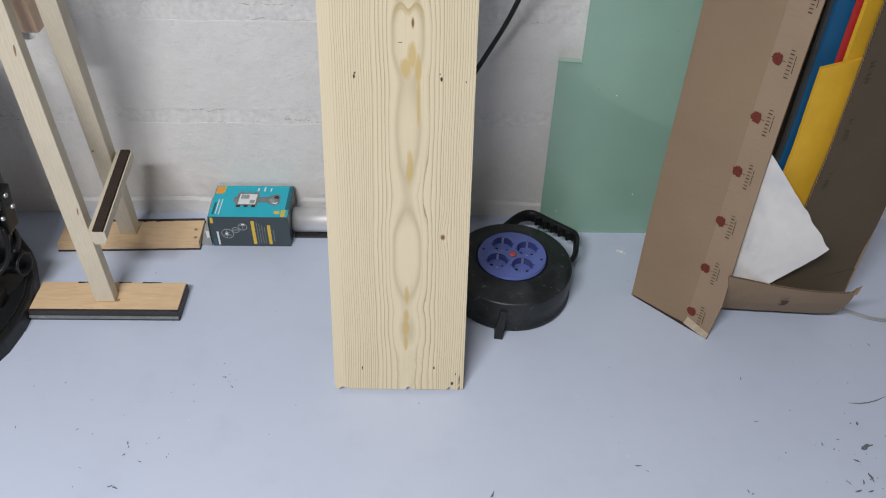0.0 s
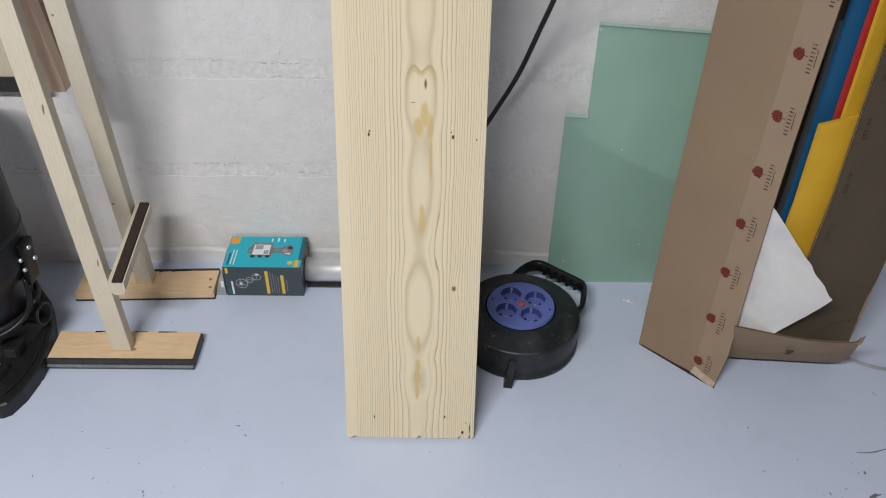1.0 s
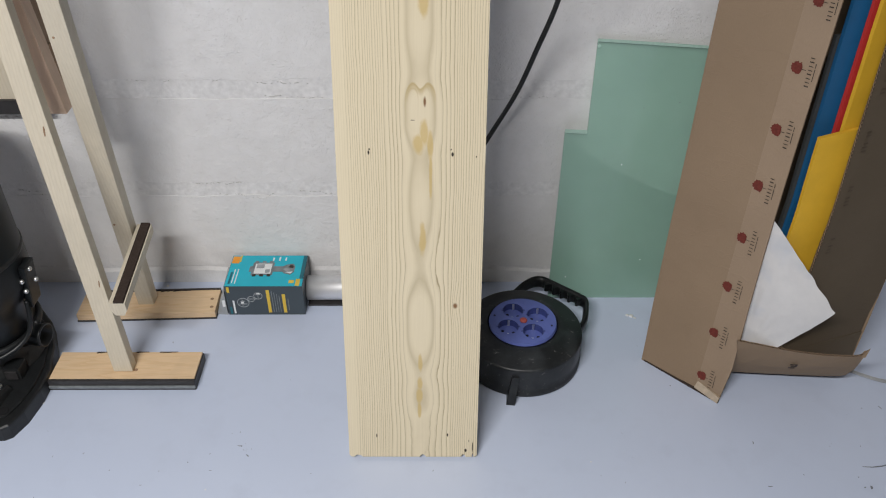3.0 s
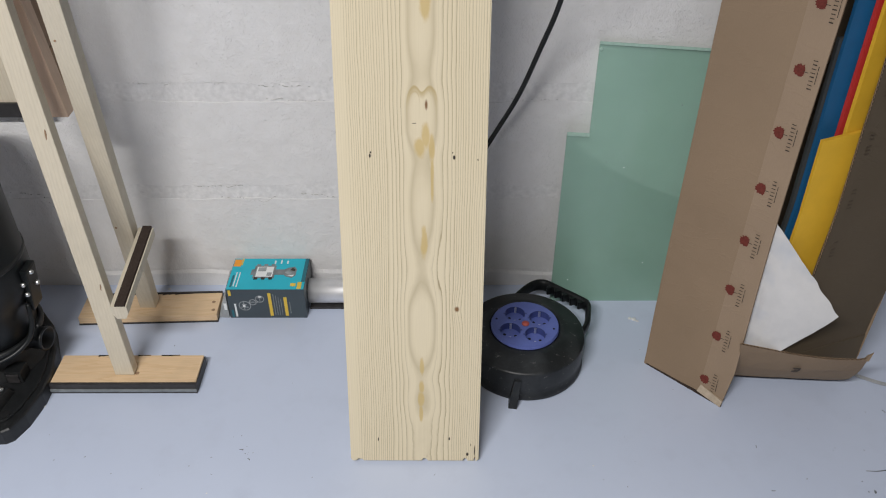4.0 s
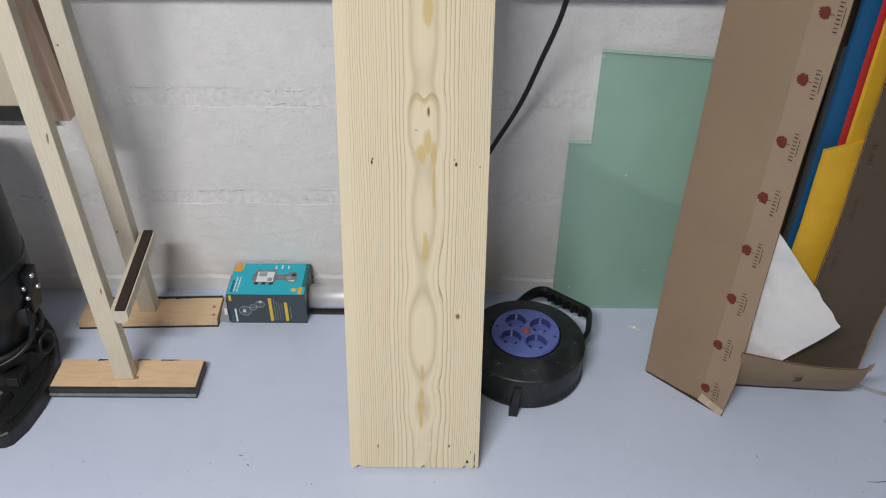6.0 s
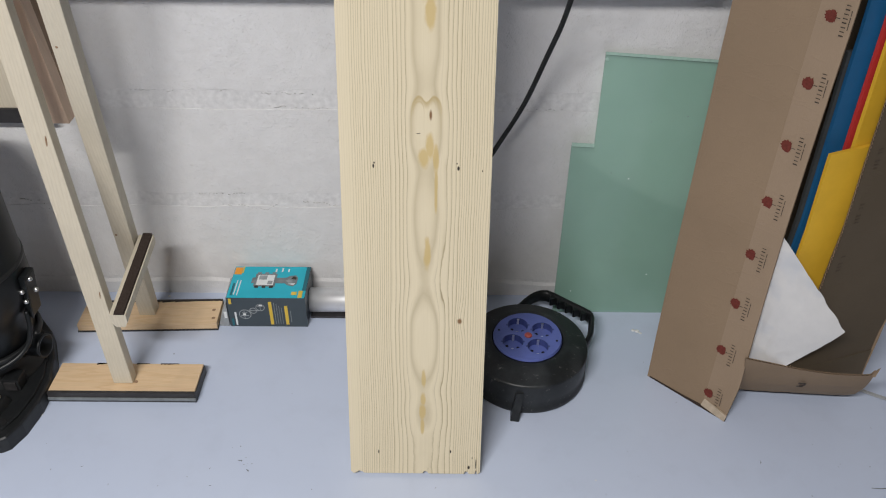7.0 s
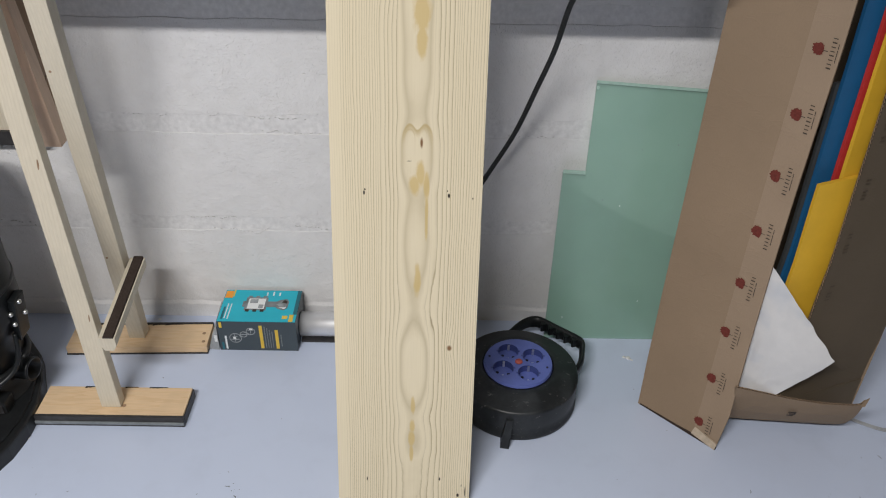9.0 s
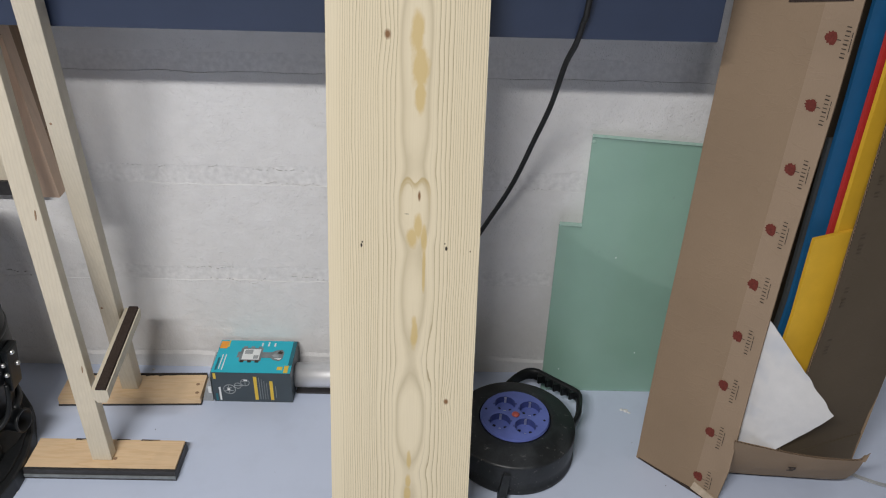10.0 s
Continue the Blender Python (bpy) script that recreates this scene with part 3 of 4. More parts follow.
part("felt_strip", hexa([(A.x - 0.006, A.y, A.z + 0.012), (A.x + 0.011, A.y, A.z + 0.012), (B.x + 0.011, B.y, B.z + 0.012), (B.x - 0.006, B.y, B.z + 0.012),
                         (A.x - 0.005, A.y, A.z + 0.016), (A.x + 0.010, A.y, A.z + 0.016), (B.x + 0.010, B.y, B.z + 0.016), (B.x - 0.005, B.y, B.z + 0.016)]), M_FELT_SHADE, cross, "dark brown felt strip")

# ---- black machine ----
mc = thing("dust_extractor", "black plastic workshop dust extractor standing on a base plate", "machine")
CX, CY, R = -0.778, 0.885, 0.100
base = [(-1.0, 0.712), (-0.735, 0.713), (-0.706, 0.715), (-0.695, 0.722), (-0.682, 0.752), (-0.674, 0.80), (-0.675, 0.85), (-0.688, 0.905), (-0.718, 0.97), (-0.78, 1.04), (-1.0, 1.06)]
plate_ = part("base_plate", prism(base, 0.0, 0.030, 0.006, 3), M_BLACK2, mc, "black moulded base plate")
inner = [(CX + (x - CX) * 0.93 - 0.004, CY + (y - CY) * 0.90) for x, y in base]
part("raised_panel", prism(inner, 0.0295, 0.034, 0.002, 2), M_BLACK2, plate_)
part("hole", lathe([(0.0, 0.0), (0.0085, 0.0), (0.0085, 0.0012), (0, 0.0012)], 20, pose(-0.712, 0.748, 0.0341)), M_HOLE, plate_)
part("drum", lathe([(0.0, 0.086), (0.062, 0.086), (0.074, 0.092), (0.080, 0.106), (0.081, 0.135), (0.084, 0.155), (0.094, 0.178), (R, 0.20), (R, 0.245), (R * 0.99, 0.25), (R * 0.995, 0.40), (R * 0.99, 0.455), (R * 0.9, 0.475), (0, 0.48)], 64, pose(CX, CY, 0)), M_BLACK, mc, "glossy black plastic drum", True)
part("seam", lathe([(R * 0.985, 0.246), (R * 1.012, 0.248), (R * 1.012, 0.254), (R * 0.985, 0.256)], 64, pose(CX, CY, 0)), M_BLACK2, mc, "", True)
part("rim", pipe([Vector((CX + 0.084 * math.cos(2 * math.pi * i / 48), CY + 0.084 * math.sin(2 * math.pi * i / 48), 0.098)) for i in range(49)], 0.0055, 8), M_BLACK2, mc, "", True)
part("neck", lathe([(0.078, 0.028), (0.078, 0.04), (0.066, 0.05), (0.066, 0.088)], 40, pose(CX, CY, 0)), M_BLACK2, mc, "", True)
pp = pose(-0.677, 0.876, 0.083, 0, 90, -8)
part("outlet_pipe", lathe([(0.024, -0.10), (0.024, -0.036), (0.0195, -0.034), (0.0195, -0.006), (0.021, -0.004), (0.021, 0.0), (0.0175, 0.0), (0.0175, -0.05), (0, -0.05)], 32, pp), M_BLACK, mc, "black round outlet pipe", True)
latch = part("latch", bevelled(hexa([(-0.690, 0.876, 0.150), (-0.676, 0.870, 0.150), (-0.676, 0.905, 0.150), (-0.690, 0.905, 0.150), (-0.680, 0.874, 0.232), (-0.6655, 0.870, 0.232), (-0.6655, 0.905, 0.232), (-0.680, 0.905, 0.232)]), 0.004), M_BLACK, mc, "black latch plate with bolts")
for x, y, z in ((-0.666, 0.884, 0.223), (-0.678, 0.871, 0.206), (-0.6645, 0.888, 0.198), (-0.677, 0.871, 0.186)):
    part("bolt", lathe([(0.0, 0.005), (0.003, 0.0045), (0.0042, 0.003), (0.0042, 0.0), (0.0, 0.0)], 12, pose(x, y, z, 50, 20, 0)), M_BOLT, latch, "bright zinc bolt", True)
arm = part("bracket", bevelled(hexa([(-0.80, 0.735, 0.033), (-0.722, 0.750, 0.033), (-0.715, 0.798, 0.033), (-0.80, 0.805, 0.033), (-0.80, 0.742, 0.049), (-0.727, 0.757, 0.049), (-0.720, 0.793, 0.049), (-0.80, 0.80, 0.049)]), 0.003), M_BLACK2, mc)
for x, y in ((-0.731, 0.788), (-0.735, 0.766), (-0.765, 0.775)):
    part("bolt", lathe([(0.0, 0.006), (0.003, 0.005), (0.005, 0.003), (0.005, 0.0), (0.0, 0.0)], 12, pose(x, y, 0.0488)), M_BOLT, arm, "bright zinc bolt", True)
clip = part("clip", box(-0.737, -0.709, 0.818, 0.846, 0.033, 0.058, 0.003), M_BLACK2, mc)
part("clip_plate", box(-0.733, -0.713, 0.815, 0.8185, 0.037, 0.054, 0.001), M_RUBBER, clip)
part("hose", pipe(smooth_path([(-0.684, 0.872, 0.165), (-0.682, 0.860, 0.135), (-0.690, 0.845, 0.108), (-0.715, 0.822, 0.092), (-0.76, 0.795, 0.088), (-0.84, 0.778, 0.088), (-0.95, 0.79, 0.088)]), 0.0042), M_BLACK, mc, "", True)

# ---- boxed phone mount, steel tube, blister ----
bx = thing("product_box", "teal and slate printed cardboard product box on the floor", "box", pose(-0.331, 1.0665, 0))
hx, hy, hz = 0.0735, 0.0475, 0.0705
part("carton", box(-hx, hx, -hy, hy, 0.0, hz, 0.0012), M_SLATE, bx)
part("top_panel", box(-hx + 0.001, hx - 0.001, -hy + 0.001, hy - 0.001, hz, hz + 0.0006), M_TEAL, bx, "teal printed top")
T = hz + 0.0006


def print_top(x0, x1, y0, y1, mt, lift=0.0004, w=0.0):
    part("print", box(x0, x1, y0, y1, T, T + lift, w), mt, bx)


print_top(-hx + 0.002, -hx + 0.016, 0.022, 0.043, M_ORANGE)
print_top(-hx + 0.0165, -hx + 0.019, 0.026, 0.046, M_YPRINT)
print_top(hx - 0.008, hx - 0.001, -0.025, 0.046, M_TEALP)
print_top(hx - 0.014, hx - 0.006, -0.046, -0.026, M_YPRINT)
print_top(hx - 0.027, hx - 0.017, -0.038, -0.029, M_YPRINT)
print_top(-0.029, 0.012, -0.014, 0.024, M_GREYP)
print_top(-0.024, 0.008, -0.010, 0.020, M_WHITE, 0.0008)
for a, b, c, d in ((-0.021, -0.006, 0.006, 0.018), (-0.003, 0.006, -0.008, 0.002)):
    print_top(a, b, c, d, M_BLISTER, 0.0011)
for a in (-0.026, -0.012, 0.002):
    print_top(a, a + 0.007, 0.022, 0.028, M_GREYP, 0.0009)
    print_top(a, a + 0.007, -0.018, -0.012, M_INK, 0.0009)
print_top(-0.034, -0.028, -0.004, 0.012, M_GREYP, 0.0007)
print_top(0.012, 0.030, -0.004, 0.012, M_GREYP, 0.0006)
part("print", prism([(0.026, 0.000), (0.034, -0.009), (0.046, -0.013), (0.052, -0.006), (0.053, 0.012), (0.048, 0.020), (0.036, 0.017), (0.027, 0.010)], T, T + 0.0007), M_GREYP, bx)
part("print", prism([(0.030, 0.003), (0.037, -0.003), (0.044, -0.004), (0.044, 0.003), (0.036, 0.007)], T, T + 0.0010), M_BLISTER, bx)
part("print", prism([(0.036, -0.006), (0.047, -0.010), (0.050, -0.004), (0.046, -0.005)], T, T + 0.0010), M_WHITE, bx)
part("print", prism([(0.040, 0.009), (0.050, 0.006), (0.050, 0.013), (0.044, 0.016)], T, T + 0.0010), M_INK, bx)
for x in (0.008, 0.020, 0.032):
    print_top(x - 0.0015, x + 0.0015, 0.030, 0.042 - abs(x - 0.02) * 0.2, M_WHITE)
for k, (a, b) in enumerate(((-0.040, -0.005), (-0.038, 0.004), (-0.040, 0.004))):
    print_top(-hx + 0.006 + k * 0.006, -hx + 0.008 + k * 0.006 + (0.002 if k == 0 else 0), a, b, M_TEALP if k == 0 else M_WHITE)


def print_front(x0, x1, z0, z1, mt, lift=0.0004):
    part("print", box(x0, x1, -hy - lift, -hy + 0.0002, z0, z1), mt, bx)


print_front(-hx + 0.004, -hx + 0.009, 0.056, 0.069, M_YPRINT)
print_front(0.004, 0.010, 0.006, 0.062, M_YPRINT)
print_front(0.033, 0.039, 0.006, 0.052, M_YPRINT)
for k in range(4):
    print_front(0.0135 + k * 0.0045, 0.0148 + k * 0.0045, 0.008, 0.060 - k * 0.004, M_GREYP)
print_front(0.043, 0.0445, 0.012, 0.04, M_GREYP)
print_front(-0.062, -0.0585, 0.004, 0.036, M_WHITE)
print_front(-0.069, -0.065, 0.003, 0.02, M_TEALP)
for cx, cz, rr in ((-0.042, 0.031, 0.0115), (-0.026, 0.040, 0.007), (-0.012, 0.048, 0.0085)):
    part("print", lathe([(rr - 0.0012, 0), (rr, 0), (rr, 0.0005), (rr - 0.0012, 0.0005), (rr - 0.0012, 0)], 20, pose(cx, -hy, cz, 90, 0, 0)), M_BLISTER, bx)
for a, b, c, d in ((-0.050, -0.035, 0.027, 0.0285), (-0.047, -0.038, 0.034, 0.0352), (-0.033, -0.016, 0.0395, 0.0408), (-0.018, -0.007, 0.050, 0.0512), (-0.044, -0.0428, 0.022, 0.040), (-0.0125, -0.0115, 0.042, 0.055)):
    print_front(a, b, c, d, M_BLISTER)
print_front(-0.046, -0.041, 0.029, 0.033, M_WHITE, 0.0006)
print_front(-0.014, -0.008, 0.052, 0.0545, M_WHITE, 0.0006)

tb = thing("metal_tube", "bright brushed steel tube lying on the floor along the wall", "tube", pose(-0.257, 1.066, 0.0285, 0, 90, 0))
part("pipe", lathe([(0.0225, 0.0), (0.024, 0.001), (0.024, 0.229), (0.0225, 0.23), (0.0215, 0.226), (0.0215, 0.004), (0.0225, 0.0)], 48), M_STEEL, tb, "", True)

# black strip laid in for the shadow line under the tube
fs = thing("tube_shade_strip", "thin black strip for the shadow line under the steel tube", "foam strip")
part("strip", box(-0.2555, -0.03, 1.044, 1.076, 0.0, 0.0045, 0.001), M_RUBBER, fs)
bl_ = thing("plastic_blister", "grey clear plastic blister pack standing beside the box", "packaging")
part("shell", bevelled(hexa([(-0.4275, 1.0205, 0), (-0.4065, 1.019, 0), (-0.4065, 1.105, 0), (-0.430, 1.108, 0), (-0.417, 1.0225, 0.036), (-0.4065, 1.020, 0.056), (-0.4065, 1.1, 0.056), (-0.415, 1.1, 0.052)]), 0.001), M_BLISTER, bl_)
part("paper_scrap", box(-0.4135, -0.408, 1.0195, 1.0215, 0.020, 0.036), M_WHITE, bl_, "white paper scrap")

# ---- cable reel ----
rl = thing("cable_reel", "dusty black plastic cable reel with blue socket plate on the floor", "cable reel", pose(0.147, 0.911, 0, 0, 0, 0))
RR = 0.106
part("drum", lathe([(0, 0.001), (RR * 0.97, 0.001), (RR * 1.01, 0.004), (RR * 1.01, 0.010), (RR * 0.985, 0.013), (RR, 0.030), (RR, 0.0595), (RR * 0.997, 0.0625), (RR * 0.985, 0.0645), (RR * 0.965, 0.0655), (RR * 0.94, 0.0665), (0.075, 0.0760), (0.0635, 0.0785), (0.0615, 0.0775), (0.0605, 0.060), (0.0, 0.060)], 72), M_REEL, rl, "", True)
# socket plate with four round openings
bm = bmesh.new()
loops = []
SOCK = [(0.031 * math.cos(radians(a)), 0.031 * math.sin(radians(a))) for a in (30, 120, 210, 300)]


def circle(cx, cy, r, z, n):
    vs = [bm.verts.new((cx + r * math.cos(2 * math.pi * i / n), cy + r * math.sin(2 * math.pi * i / n), z)) for i in range(n)]
    return [bm.edges.new((vs[i], vs[(i + 1) % n])) for i in range(n)]


PZ = 0.0830
edges = circle(0, 0, 0.0585, PZ, 56)
rim_e = list(edges)
for sx, sy in SOCK:
    edges += circle(sx, sy, 0.0182, PZ, 32)
bmesh.ops.triangle_fill(bm, use_beauty=True, use_dissolve=False, edges=edges)
ex = bmesh.ops.extrude_edge_only(bm, edges=rim_e)
for v in (g for g in ex["geom"] if isinstance(g, bmesh.types.BMVert)):
    v.co.z -= 0.005
    v.co.x *= 1.03
    v.co.y *= 1.03
plate = part("socket_plate", bm, M_REELBLUE, rl, "blue plastic socket plate")
for k, (sx, sy) in enumerate(SOCK):
    cup = part("socket", lathe([(0.0182, PZ), (0.0178, PZ - 0.014)], 32, pose(sx, sy, 0)), M_REELSHADE, plate, "blue recessed round socket")
    part("socket_floor", lathe([(0.0, PZ - 0.0135), (0.0179, PZ - 0.0135)], 32, pose(sx, sy, 0)), M_REELBLUE, cup)
    for s in (-1, 1):
        part("notch", box(sx + s * 0.0185 - 0.0022, sx + s * 0.0185 + 0.0022, sy - 0.0018, sy + 0.0018, PZ - 0.0005, PZ + 0.0004), M_REELSHADE, cup)
    for s in (-1, 1):
        part("pin_hole", lathe([(0, 0), (0.0028, 0), (0.0028, 0.0006), (0, 0.0006)], 12, pose(sx + 0.0095 * s, sy - 0.002 * s, PZ - 0.0134)), M_HOLE, cup)
    for s in (-1, 1):
        part("earth_clip", box(sx - 0.002 + 0.002 * s, sx + 0.002 + 0.002 * s, sy + s * 0.0165 - 0.001, sy + s * 0.0165 + 0.001, PZ - 0.0128, PZ - 0.0012, 0.0004), M_BOLT, cup, "bright metal earth clip")
part("switch", lathe([(0, 0.0035), (0.005, 0.003), (0.0065, 0.0015), (0.0068, 0.0), (0.0, 0.0)], 24, pose(0.001, 0.0, PZ)), M_RED, plate, "faded orange round switch", True)
for a in (165, 345):
    part("screw", lathe([(0, 0.0006), (0.002, 0.0006), (0.002, 0)], 10, pose(0.051 * math.cos(radians(a)), 0.051 * math.sin(radians(a)), PZ)), M_HOLE, plate)
# carrying handle, pointing away from the board
HA = 51.0
hm = pose(0, 0, 0, 0, 0, HA)
path = [hm @ Vector(p) for p in ((0.06, 0.074, 0.046), (0.106, 0.073, 0.048), (0.131, 0.066, 0.050), (0.143, 0.056, 0.050), (0.1465, 0.044, 0.050), (0.1465, 0.010, 0.050), (0.1465, -0.032, 0.050), (0.143, -0.045, 0.050), (0.131, -0.054, 0.049), (0.098, -0.070, 0.048), (0.06, -0.074, 0.045))]
hd = part("handle", pipe(smooth_path(path, 6), 0.0054, 10, 2.2), M_BLACK, rl, "black handle with finger grips", True)
for k in range(5):
    y = -0.031 + k * 0.017
    part("finger_grip", bevelled(hexa([hm @ Vector(p) for p in ((0.1335, y - 0.0015, 0.042), (0.1425, y - 0.007, 0.042), (0.1425, y + 0.007, 0.042), (0.1335, y + 0.0015, 0.042),
                                                                 (0.1335, y - 0.0015, 0.0585), (0.1425, y - 0.007, 0.0585), (0.1425, y + 0.007, 0.0585), (0.1335, y + 0.0015, 0.0585))]), 0.0008), M_BLACK, hd)
part("peg", bevelled(hexa([(-0.034, -0.122, 0.0), (-0.019, -0.124, 0.0), (-0.017, -0.100, 0.0), (-0.032, -0.098, 0.0), (-0.025, -0.109, 0.052), (-0.013, -0.109, 0.052), (-0.013, -0.096, 0.052), (-0.025, -0.096, 0.052)]), 0.0015), M_REEL, rl)

# ---- hanging cable ----
cb = thing("power_cable", "black rubber power cable hanging behind the pine board", "cable")
cpath = smooth_path([(0.220, 0.908, 1.35), (0.205, 0.91, 1.0), (0.19, 0.915, 0.79), (0.187, 0.921, 0.761), (0.182, 0.93, 0.729), (0.174, 0.95, 0.693), (0.166, 0.988, 0.619), (0.15, 1.018, 0.548), (0.124, 1.045, 0.456), (0.083, 1.062, 0.364), (0.012, 1.065, 0.225), (-0.02, 1.05, 0.12), (0.0, 1.0, 0.05), (0.045, 0.952, 0.035)], 10)
part("sheath", pipe(cpath, 0.0040, 10), M_CABLE, cb, "", True)
part("strain_relief", lathe([(0.009, 0.0), (0.009, 0.02), (0.0065, 0.035)], 14, pose(0.05, 0.95, 0.034, 0, -60, -20)), M_RUBBER, cb, "", True)

# ---- glass sheet and the dark sheet added behind it ----
gs = thing("glass_sheet", "green tinted translucent glass sheet with notched corner on the wall", "glass sheet")
notch = [(0.214, 0.0), (0.60, 0.0), (0.60, 0.4965), (0.259, 0.5185), (0.2575, 0.352), (0.2185, 0.354)]
bm = bmesh.new()
gf, gb = [], []
for x, v in notch:
    gf.append(bm.verts.new((x, 1.068 + 0.0825 * v, v)))
    gb.append(bm.verts.new((x, 1.072 + 0.0825 * v, v)))
bm.faces.new(gf)
bm.faces.new(gb[::-1])
for i in range(len(notch)):
    j = (i + 1) % len(notch)
    bm.faces.new((gf[i], gb[i], gb[j], gf[j]))
part("pane", bm, M_GLASS, gs).visible_shadow = False

for gx, gv, gr, gm in ((0.293, 0.303, 0.0011, M_DIRT), (0.325, 0.292, 0.0012, M_CHIP), (0.41, 0.41, 0.0012, M_DIRT), (0.262, 0.508, 0.003, M_GEDGE), (0.35, 0.40, 0.0009, M_DIRT), (0.385, 0.09, 0.0011, M_CHIP), (0.245, 0.05, 0.0012, M_CHIP)):
    part("speck", lathe([(0, 0.0), (gr, 0.0), (gr * 0.7, 0.0004), (0, 0.0005)], 8, pose(gx, 1.068 + 0.0825 * gv, gv, 85.3, 0, 0)), gm, gs)
part("edge_strip", slab((0.219, 1.0955, 0.3545), (0.2575, 1.0955, 0.3525), (0.2575, 1.0975, 0.3585), (0.219, 1.0975, 0.3605), 0.002), M_GEDGE, gs, "pale ground glass edge")

part("edge_strip", slab((0.259, 1.1085, 0.5165), (0.60, 1.1068, 0.4945), (0.60, 1.108, 0.499), (0.259, 1.1098, 0.521), 0.002), M_GEDGE, gs, "pale ground glass edge")
# an added dark sheet behind darkens the pane's lower part, its top edge falling away
g2 = thing("glass_sheet", "dark green sheet added behind the notched glass sheet", "glass sheet")
crest = [(0.2205, 0.340), (0.235, 0.336), (0.26, 0.313), (0.29, 0.292), (0.316, 0.279), (0.35, 0.259), (0.382, 0.244), (0.432, 0.226), (0.60, 0.19)]
bm = bmesh.new()
gf, gb = [], []
for x, v in [(0.217, 0.0)] + crest + [(0.60, 0.0)]:
    gf.append(bm.verts.new((x, 1.0745 + 0.0825 * v, v)))
    gb.append(bm.verts.new((x, 1.0785 + 0.0825 * v, v)))
bm.faces.new(gf[::-1])
bm.faces.new(gb)
for i in range(len(gf)):
    j = (i + 1) % len(gf)
    bm.faces.new((gf[i], gb[i], gb[j], gf[j]))
part("pane", bm, M_BACKSHEET, g2)

# ---- cardboard carton with coloured sheets ----
ct = thing("cardboard_carton", "tall torn brown cardboard carton with printed strip leaning on the wall", "carton")
SX, SY = 0.058, 0.16


def cp(x, y, z):
    return (x + SX * z, y + SY * z, z)


def cq(x, y, z):
    return (x - 0.016 + 0.113 * z - 0.05 * max(0.0, z - 0.35), y + SY * z, z)


TOP = 1.16
FL, FM = (0.366, 0.897), (0.4365, 0.8295)
su = Vector((SX, SY, 1.0)).normalized()
sh = Vector((0.109, -0.104, 0)).normalized()
sn = sh.cross(su).normalized()


def on_strip(c, z, lift=0.0):
    return Vector(cp(FM[0], FM[1], z)) + sh * c + sn * lift


def fold(z):
    return 0.0103 + 0.018 * z


def right(z):
    return 0.0625 + 0.0105 * z - 0.005 * math.sin(math.pi * min(1.0, z / 0.66))


part("front_panel", slab(cp(*FL, 0), on_strip(fold(0.006), 0.006), on_strip(fold(TOP), TOP), cp(*FL, TOP), 0.004, 6, 40, 0.0007, 3), M_CARD, ct)
strip = part("printed_strip", sheet(lambda z: on_strip(fold(z), z), lambda z: on_strip(right(z), z), 0.075, TOP, 0.004, 3, 40), M_STRIP, ct, "paler cardboard strip with red printed marks")
part("strip_end", slab(on_strip(fold(0.0), 0.02), on_strip(0.053, 0.002), on_strip(right(0.075), 0.075), on_strip(fold(0.075), 0.075), 0.004, 3, 3, 0.0, 5), M_STRIP, ct)
part("torn_corner", slab(on_strip(0.008, 0.006, 0.003), on_strip(0.053, 0.0, 0.002), on_strip(0.055, 0.013, 0.003), on_strip(0.012, 0.021, 0.0025), 0.003, 8, 3, 0.003, 9), M_TORN, ct, "torn pale paper corner")
# dark strip stands in for the shadow gap below the front panel
part("under_edge", slab(cp(FL[0] + 0.001, FL[1] - 0.001, 0.0), on_strip(0.054, 0.0, 0.001), on_strip(0.054, 0.0055, 0.001), cp(FL[0] + 0.001, FL[1] - 0.001, 0.003), 0.003), M_FELT_SHADE, ct, "dark strip for the shade under the lower edge")
part("left_fold", slab(cp(0.40, 0.93, 0.0), cp(*FL, 0), cp(*FL, TOP), cp(0.40, 0.93, TOP), 0.004, 2, 12, 0.002, 2), M_CARD, ct)
part("back_panel", slab(cp(0.40, 0.945, 0.0), cp(0.71, 0.925, 0.0), cp(0.74, 0.925, TOP - 0.15), cp(0.40, 0.945, TOP - 0.15), 0.004), M_CARD_SHADE, ct)
part("bottom_panel", slab((0.486, 0.845, 0.055), (0.656, 0.840, 0.055), (0.70, 0.935, 0.05), (0.42, 0.945, 0.05), 0.004), M_CARD_SHADE, ct)
RP0, RP1 = (0.563, 0.786), (0.724, 0.842)
part("side_panel", sheet(lambda z: cq(*RP0, z), lambda z: cq(*RP1, z), 0.106, TOP, 0.004, 4, 40, 0.003, 7), M_CARD_SHADE, ct, "shaded inner face of cardboard")
part("side_foot", slab(cq(*RP0, 0.100), cq(*RP1, 0.035), cq(*RP1, 0.106), cq(*RP0, 0.106), 0.004, 4, 4), M_CARD_SHADE, ct)
part("far_panel", sheet(lambda z: cq(*RP1, z), lambda z: cq(0.735, 0.925, z), 0.035, TOP, 0.004, 3, 24, 0.002, 8), M_CARD, ct)
# dark brown patch laid over the panel and strip
part("hand_hole", slab(on_strip(-0.022, 0.780, 0.002), on_strip(0.058, 0.797, 0.002), on_strip(0.060, 0.822, 0.002), on_strip(-0.018, 0.812, 0.002), 0.003, 6, 2, 0.001, 1), M_FELT_SHADE, ct, "dark brown patch across the panel and strip")


